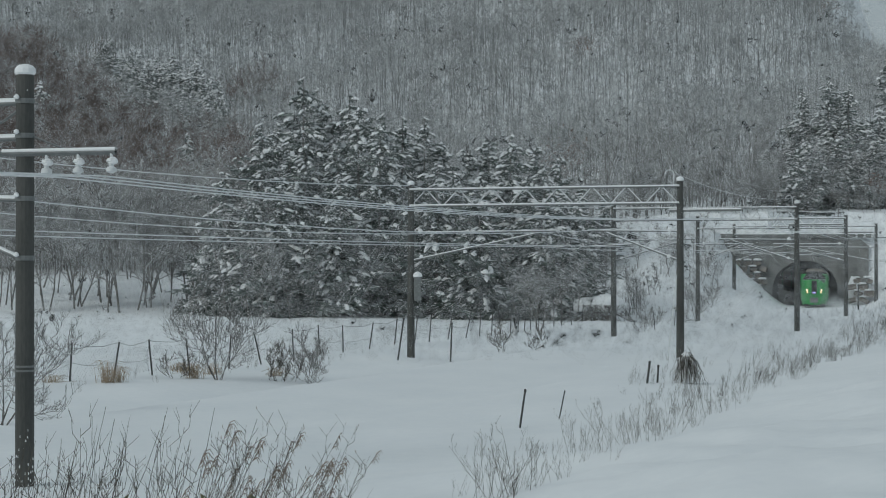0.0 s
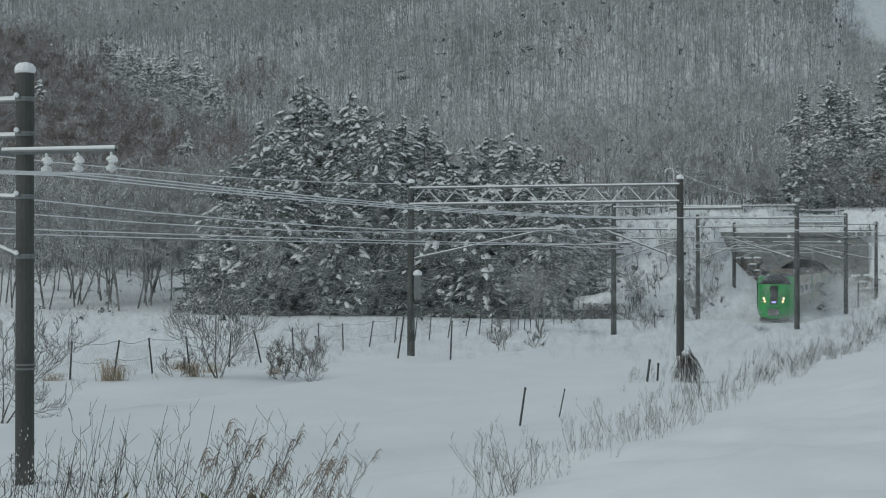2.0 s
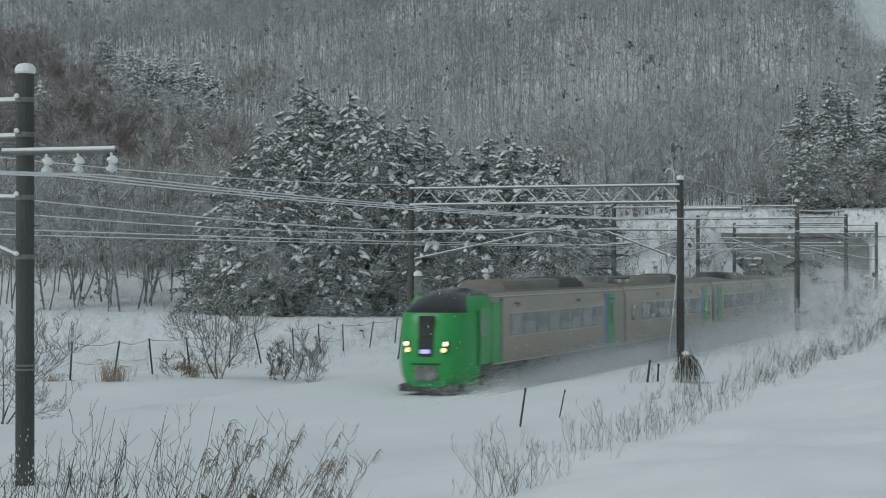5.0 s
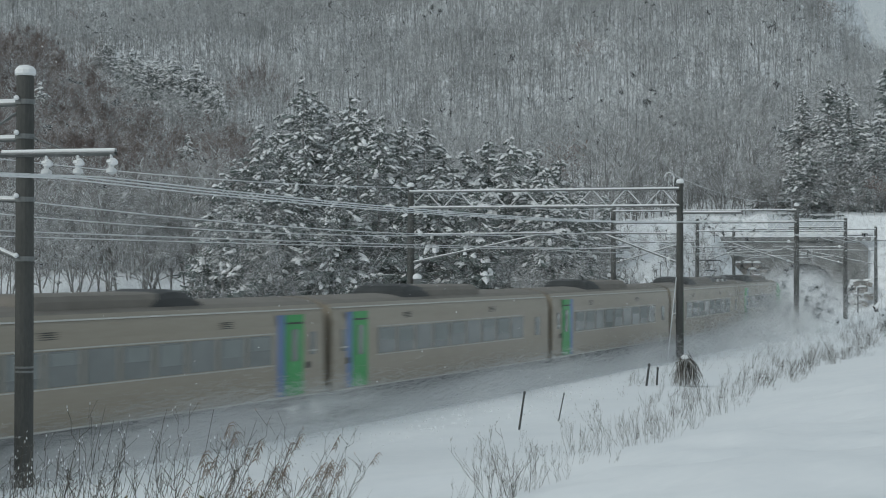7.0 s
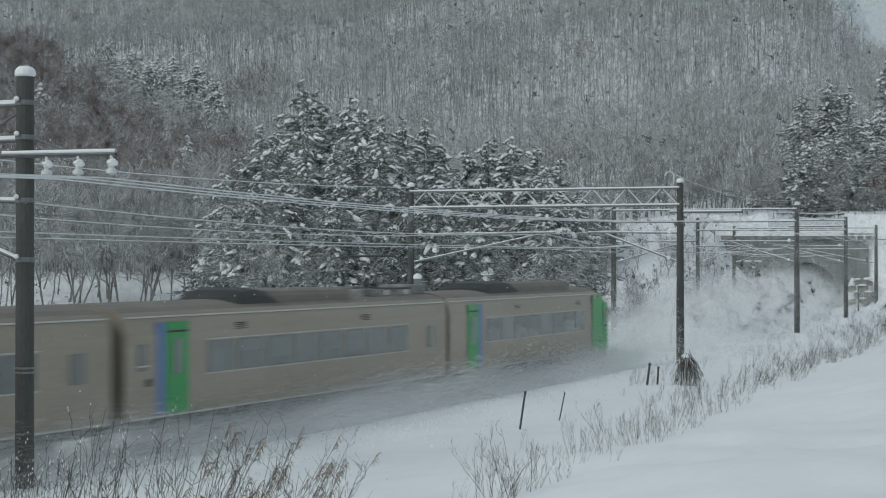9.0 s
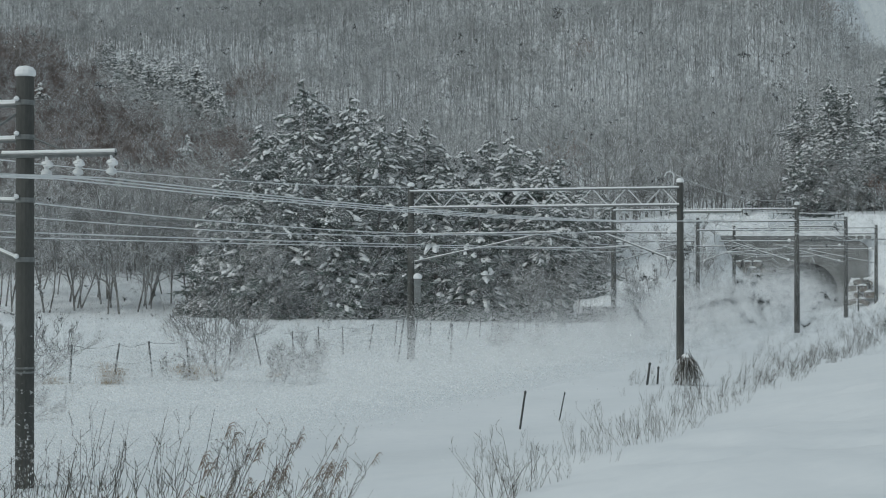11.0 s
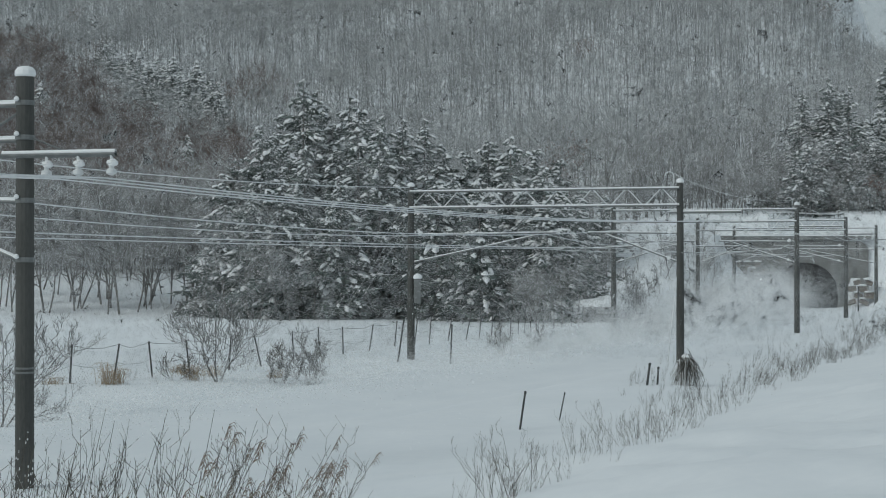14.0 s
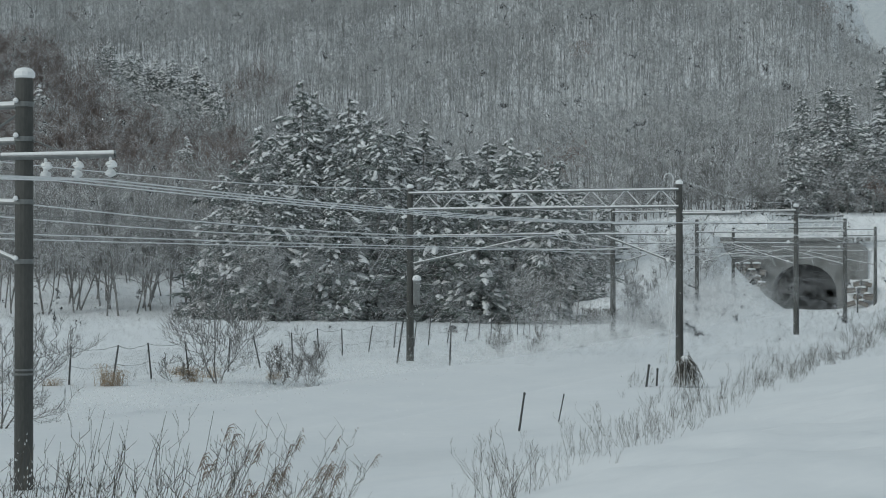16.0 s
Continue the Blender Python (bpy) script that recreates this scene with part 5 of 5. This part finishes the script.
def place_weeds():
    r = np.random.RandomState(77)
    tall = [weed(100 + k, 1.75, 6, "tall dry reed stalks with drooping plumes on the bank", 0.6, 2, 0.1, 0.15, 0.0066, 0.27, 0.16, (2, 5)) for k in range(3)]
    tall += [weed(110 + k, 1.85, 4, "tall dry branching weeds with snow-white buds on the bank", 0.0, 5 if k == 0 else 2, 0.85, 0.16, 0.0078, 0.02, 0.3, (3, 6), SNOW) for k in range(3)]
    mid = [weed(120 + k, 1.2, 4, "dry branching weed stalks in the snow bank", 0.0, 0, 0.06, 0.2, 0.0068, (-0.3, 0.05, -0.15, 0.1)[k], 0.4, (3, 6)) for k in range(4)]
    low = [weed(130 + k, 1.2, 4, "dry bent weed stalks along the snow bank", 0.0, 0, 0.08, 0.3, 0.0074, (-0.25, 0.1, -0.1, 0.2)[k], 0.36, (3, 6)) for k in range(4)]
    used = set()

    def put(src, x, y, s=1.0):
        m = spin((x, y, gz(x, y) - 0.03), r.uniform(-0.5, 0.5), s)
        if src not in used:
            used.add(src)
            src.matrix_world = m
        else:
            copy_thing(src, m)

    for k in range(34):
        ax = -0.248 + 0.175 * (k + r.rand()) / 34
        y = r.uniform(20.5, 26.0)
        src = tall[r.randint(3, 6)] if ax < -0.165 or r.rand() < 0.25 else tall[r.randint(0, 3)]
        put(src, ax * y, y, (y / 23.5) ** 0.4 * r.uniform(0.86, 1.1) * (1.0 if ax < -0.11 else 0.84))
    # weeds on the bank, near end to cutting, placed to fit the camera's view
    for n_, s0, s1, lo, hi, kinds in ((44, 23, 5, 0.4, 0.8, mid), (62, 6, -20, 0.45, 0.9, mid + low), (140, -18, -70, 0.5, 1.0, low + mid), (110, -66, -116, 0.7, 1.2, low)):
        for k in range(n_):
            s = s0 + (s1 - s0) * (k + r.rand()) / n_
            view_u = float(np.interp(s, [-116, -66, -47, -24, -7, 6, 15, 22], [10.8, 10.3, 10.2, 11.0, 12.3, 13.8, 15.2, 15.8]))
            x, y = track(s, view_u + 0.5 - abs(r.normal(0, 1.7)))
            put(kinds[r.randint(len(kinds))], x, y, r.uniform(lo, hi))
    for k in range(18):
        s = -r.uniform(8, 95)
        x, y = track(s, r.uniform(4.5, 9.5))
        put(low[r.randint(4)], x, y, r.uniform(0.3, 0.65))
    for x, y in ((6.7, 64.5), (7.3, 64.8), (7.0, 65.6), (8.0, 70.0), (8.3, 68.5), (8.2, 66.2), (10.3, 85.0), (10.0, 84.0), (10.5, 82.5)):
        put(low[r.randint(4)], x, y, r.uniform(0.45, 0.75))
    # small dry stems by the fence
    for k in range(26):
        x, y = track(r.uniform(-45, 10), r.uniform(-14.8, -11.5))
        put(low[r.randint(4)], x, y, r.uniform(0.4, 0.9))
    # straw-coloured tufts by the fence
    for x, y, h in ((-12.6, 69.0, 0.95), (-12.3, 69.3, 0.75), (-10.0, 74.0, 0.8), (-10.6, 77.0, 0.55), (-11.2, 78.0, 0.5), (-9.6, 76.5, 0.6), (-7.0, 77.5, 0.5), (-14.6, 69.0, 0.4)):
        n = 70
        a, d = r.uniform(0, 6.28, n), r.uniform(0.1, 0.8, n)
        p0 = np.stack([r.normal(0, 0.17, n), r.normal(0, 0.1, n), np.full(n, -0.1)], 1)
        m_ = p0 + np.stack([np.cos(a) * d * 0.4, np.sin(a) * d * 0.4, h * r.uniform(0.3, 1.0, n)], 1)
        e = m_ + np.stack([np.cos(a) * d * 0.5, np.sin(a) * d * 0.5, -h * r.uniform(0.0, 0.35, n)], 1)
        segs = [(*p, *q, 0.006, 0.005) for p, q in zip(p0, m_)] + [(*p, *q, 0.005, 0.003) for p, q in zip(m_, e)]
        g = thing("grass_tuft", Matrix.Translation((x, y, gz(x, y))), "straw-coloured dead grass tuft by the fence", "grass tuft", "grass tufts")
        tagged(part("foliage", tube_mesh("foliage", segs, STRAW, 3), STRAW, g), kind="stuff")


place_weeds()


def snow_draped_bush():
    x, y = 8.72, 66.0
    r = np.random.RandomState(3)
    g = thing("drooping_bush", spin((x, y, gz(x, y) - 0.05), 0, 0.84), "drooping grey dead bush bent over under snow", "bush")
    n = 300
    a = r.uniform(0, 6.28, n)
    w = r.uniform(0.25, 0.95, n)
    top = np.stack([np.cos(a) * 0.12, np.sin(a) * 0.12, np.full(n, 1.22) + r.normal(0, 0.1, n)], 1)
    m1 = top + np.stack([np.cos(a) * 0.28 * w, np.sin(a) * 0.28 * w, -0.28 * np.ones(n)], 1)
    m1 = m1 + r.normal(0, 0.07, (n, 3))
    e = m1 + np.stack([np.cos(a) * 0.24 * w + r.normal(0.04, 0.1, n), np.sin(a) * 0.24 * w, -r.uniform(0.3, 1.0, n)], 1)
    segs = [(*p, *q, 0.012, 0.01) for p, q in zip(top, m1)] + [(*p, *q, 0.01, 0.006) for p, q in zip(m1, e)]
    tagged(part("foliage", tube_mesh("foliage", segs, STALK, 3), STALK, g, "hanging grey strands"), kind="stuff")
    part("strand_snow", tube_mesh("strand_snow", [(*q[:2], q[2] + 0.01, *q[3:5], q[5] + 0.01, 0.011, 0.008) for q in segs[:n:2] + segs[n::3]], SNOW, 3), SNOW, g)
    part("snow_cap", lathe([(0.2, -0.06), (0.22, 0.0), (0.15, 0.08), (0.04, 0.11)], 9), SNOW, g).location = (0, 0, 1.3)


snow_draped_bush()


def trackside_bits():
    # white guy rod and equipment box on the masts
    x, y = track(-37.1, 3.2)
    g = thing("guy_rod", Matrix(), "white sleeved guy rod leaning from a mast", "guy rod")
    part("rod", tube_mesh("rod", [(x - 0.2, y - 0.25, 4.1, x - 0.62, y - 0.3, 0.1, 0.025, 0.03)], CERAMIC, 7), CERAMIC, g)
    x, y = track(-37.1, -10.4)
    g = thing("equipment_box", Matrix.Translation((x + 0.33, y - 0.2, 2.75)), "grey equipment box with snow on top fixed to a mast", "equipment box")
    part("case", box_bm([(-0.18, 0.18, -0.15, 0.15, 0, 1.2)], 0.03), STEEL, g)
    part("bracket", box_bm([(-0.32, -0.18, -0.03, 0.23, 0.3, 0.36), (-0.32, -0.18, -0.03, 0.23, 0.9, 0.96)]), DARK_STEEL, g)
    part("snow_cap", lathe([(0.2, 0), (0.24, 0.06), (0.2, 0.18), (0.1, 0.26), (0.02, 0.28)], 9), SNOW, g).location = (0, 0, 1.2)
    g = thing("guy_wires", Matrix(), "thin guy wires bracing a mast", "guy wire")
    for k in range(3):
        part("wire", tube_mesh("wire", [(x, y, 8.0 - k * 0.5, x - 5.5 + k * 0.6, y + 1.5, 0.0, 0.007, 0.007)], FROST_WIRE, 3), FROST_WIRE, g)
    # snow-covered heap behind the fence, raised to fit the camera's view
    r = np.random.RandomState(4)
    v, f = lathe([(2.9, -0.6), (3.0, 0.25), (2.7, 0.75), (1.9, 1.05), (0.8, 1.2), (0.1, 1.22)], 20)
    v = [(a * 1.0, b * 0.6, c * (1 + 0.15 * math.sin(a * 1.3))) for a, b, c in v]
    g = thing("snow_heap", Matrix.Translation((12.6, 148.0, gz(11.6, 148.0) + 1.1)) @ Matrix.Scale(0.72, 4), "rounded heap of snow by the spruces over dark brush and added shade", "snow heap")
    part("snow", raw("snow", v, f, SNOW, smooth=True), SNOW, g)
    # Brush fills the gap below; its dark mass also stands in for shade.
    part("brush", tube_mesh("brush", [(r.normal(0, 1.6), -1.6 + r.normal(0, 0.2), -1.7, r.normal(0, 1.3), -1.75, 0.15, 0.05, 0.03) for _ in range(70)], BARK, 3), BARK, g)


trackside_bits()


def retaining_wall(s0, u0, u1, rows, lift):
    """Rough blocks in courses beside the portal, snow on the ledges."""
    r = np.random.RandomState(int(abs(u0 * 10)))
    g = thing("block_wall", Matrix(), "rust-stained stone block wall with snow on its ledges", "retaining wall", kind="structure")
    base = [raw("block", *(lambda b: ([tuple(q.co) for q in b.verts], [tuple(w.index for w in fc.verts) for fc in b.faces]))(_indexed(box_bm([(-0.45, 0.45, -0.35, 0.35, 0, 0.62)], 0.06))), STONE)]
    cap = raw("ledge_snow", *lathe([(0.42, -0.03), (0.5, 0.06), (0.36, 0.17), (0.1, 0.2)], 8), SNOW)
    n = int(abs(u1 - u0) / 0.98)
    for j in range(rows):
        for k in range(n):
            u = u0 + (u1 - u0) * (k + 0.5 + 0.5 * (j % 2)) / n
            x, y = track(s0 - j * 0.18, u)
            b = part("block", base[0], STONE, g)
            b.matrix_basis = Matrix.Translation((x, y, lift + j * 0.68)) @ Matrix.Rotation(radians(heading(s0) + 90) + r.normal(0, 0.25), 4, "Z") @ Matrix.Rotation(r.normal(0, 0.16), 4, "X") @ Matrix.Rotation(r.normal(0, 0.2), 4, "Y") @ Matrix.Diagonal((r.uniform(0.6, 1.15), r.uniform(0.8, 1.1), r.uniform(0.7, 1.2), 1))
            if r.rand() < 0.75:
                c = part("ledge_snow", cap, SNOW, g)
                c.matrix_basis = Matrix.Translation((x - 0.1, y - 0.15, lift + j * 0.68 + 0.6)) @ Matrix.Scale(r.uniform(0.7, 1.1), 4)


def _indexed(bm):
    bm.verts.index_update()
    return bm


retaining_wall(TUNNEL_S + 1.2, -5.0, -9.2, 6, 0.9)
retaining_wall(TUNNEL_S + 1.5, 3.3, 5.6, 4, 0.4)


# ================= powder snow raised by the train =================
def cloud_mesh(seed, sx, sy, sz, count, size):
    """A drift of fine snow flecks, denser in small billows."""
    r = np.random.RandomState(seed)
    puffs = r.normal(0, 1, (26, 3)) * np.array([sx * 0.8, sy * 0.7, sz * 0.75])
    w = r.uniform(0.35, 1.0, 26)
    k = r.choice(26, count, p=w / w.sum())
    c = puffs[k] + r.normal(0, 1, (count, 3)) * np.array([sx * 0.55, sy * 0.6, sz * 0.6]) * r.uniform(0.5, 1.3, 26)[k][:, None]
    a, b = r.normal(0, 1, (count, 3)), r.normal(0, 1, (count, 3))
    s = size * r.uniform(0.6, 1.4, (count, 1))
    a *= s / np.linalg.norm(a, axis=1, keepdims=True)
    b *= s / np.linalg.norm(b, axis=1, keepdims=True)
    v = np.stack([c + a, c + b, c - a - b * 0.3], 1).reshape(-1, 3)
    return raw("powder", v, np.arange(count * 3).reshape(-1, 3), POWDER)


FAR_WAKES = [cloud_mesh(200 + k, 4.8, 2.4, 1.35, 24000, 0.054) for k in range(2)]
MID_WAKES = [cloud_mesh(204 + k, 4.8, 2.2, 1.2, 26000, 0.041) for k in range(2)]
NEAR_WAKES = [cloud_mesh(207 + k, 4.8, 2.0, 0.95, 22000, 0.03) for k in range(2)]
SPRAY_MESHES = [cloud_mesh(210 + k, 4.8, 0.75, 0.42, 42000, 0.033) for k in range(2)]
WAKES, SPRAYS = [], []
for k in range(38):
    s_ = -160 + k * 5.0
    g = thing("snow_cloud", Matrix(), "drifting cloud of white powder snow over the track", "snow cloud", "powder snow clouds")
    part("powder", (FAR_WAKES if s_ < -95 else MID_WAKES if s_ < -45 else NEAR_WAKES)[k % 2], POWDER, g)
    WAKES.append((g, s_))
for k in range(12):
    g = thing("snow_spray", Matrix(), "low spray of powder snow along the train's wheels", "snow cloud", "powder snow sprays")
    part("powder", SPRAY_MESHES[k % 2], POWDER, g)
    SPRAYS.append((g, 6.0 + k * 10.6))


# ================= falling snow and haze ========
def falling_flecks(name, label, material, seed, n, near, far, size):
    """Flakes, or faint triangles imitating haze, sinking slowly over the field in view."""
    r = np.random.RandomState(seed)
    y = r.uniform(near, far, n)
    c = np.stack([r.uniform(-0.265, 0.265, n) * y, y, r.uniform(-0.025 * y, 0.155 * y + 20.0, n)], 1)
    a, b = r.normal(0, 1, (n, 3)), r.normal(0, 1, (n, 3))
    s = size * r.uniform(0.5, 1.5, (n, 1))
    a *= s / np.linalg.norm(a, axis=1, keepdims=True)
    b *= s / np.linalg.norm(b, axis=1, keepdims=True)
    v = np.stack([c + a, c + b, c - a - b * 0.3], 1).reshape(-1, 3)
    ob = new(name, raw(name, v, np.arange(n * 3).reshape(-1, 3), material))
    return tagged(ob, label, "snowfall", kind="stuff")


FLAKES_AND_HAZE = [falling_flecks("falling_flecks", "single white snowflakes falling through the valley air", FLAKE, 300, 9000, 35, 149, 0.02),
            # Broad, nearly clear triangles added to imitate haze before the distance.
            falling_flecks("haze_veil", "veil of broad faint triangles standing in for distance haze", HAZE, 301, 75000, 85, 149, 0.5)]


def wake_rows(s, k):
    t_nose, t_tail = (s - NOSE_0) / SPEED, (s - NOSE_0 + 127) / SPEED
    j = math.sin(k * 2.3)
    lift = 2.7 * float(smooth(-25, -90, s))
    deep = float(smooth(-95, -145, s))

    def at(t, u, z, ahead=0.0):
        x, y = track(s + ahead, u)
        return (t, pose(x, y, z, 0, 0, heading(s)))

    rows = [at(0.0, 0.8, -6.0)]
    if t_nose > 0.4:
        rows.append(at(t_nose, 0.8, -6.0))
    rows += [at(max(t_nose, 0.4) + 1.1, 1.6, -2.3 + 0.6 * lift, 0.5), at(max(t_nose, 0.4) + 2.4, 2.0, -1.65 + 0.15 * j + lift, 1.0), at(t_tail - 1.0, 2.2 + 0.2 * lift, -1.5 + 0.2 * j + lift, 1.5),
             at(t_tail + 0.4, 0.2, 0.8 + 0.3 * j, 2.0), at(t_tail + 1.5, -0.8, 0.95 + 0.4 * j, 4.0)]
    late = float(smooth(-110, -10, s))
    t1 = max(11.8, t_tail + 2.4)
    t2 = max(13.8, t1 + 1.0)
    rows += [at(t1, -2.6 - late, 0.85 - 1.1 * late + 0.4 * j, 5.0), at(t2, -4.2 - 2 * late, 0.25 - 1.3 * late + 0.5 * j + 1.0 * deep, 6.0), at(16.0, -7.0 - 2 * late - 2 * deep, -0.5 - 1.3 * late + 0.6 * j + 1.2 * deep, 7.0)]
    return rows


def spray_rows(back, k):
    rows = []
    for q in range(33):
        t = q * 0.5
        s = NOSE_0 + SPEED * t - back
        x, y = track(s, 2.2)
        rows.append((t, pose(x, y, 0.42 + 0.1 * math.sin(q * 1.7 + k), 0, 0, heading(s))))
    return rows


def motions():
    for car, back, flip in TRAIN:
        walk(car, train_rows(back, flip))
    for fall in FLAKES_AND_HAZE:
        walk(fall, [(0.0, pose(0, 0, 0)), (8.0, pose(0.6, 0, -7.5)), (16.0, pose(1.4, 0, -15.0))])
    for k, (g, s) in enumerate(WAKES):
        walk(g, wake_rows(s, k))
    for k, (g, back) in enumerate(SPRAYS):
        walk(g, spray_rows(back, k))


motions()
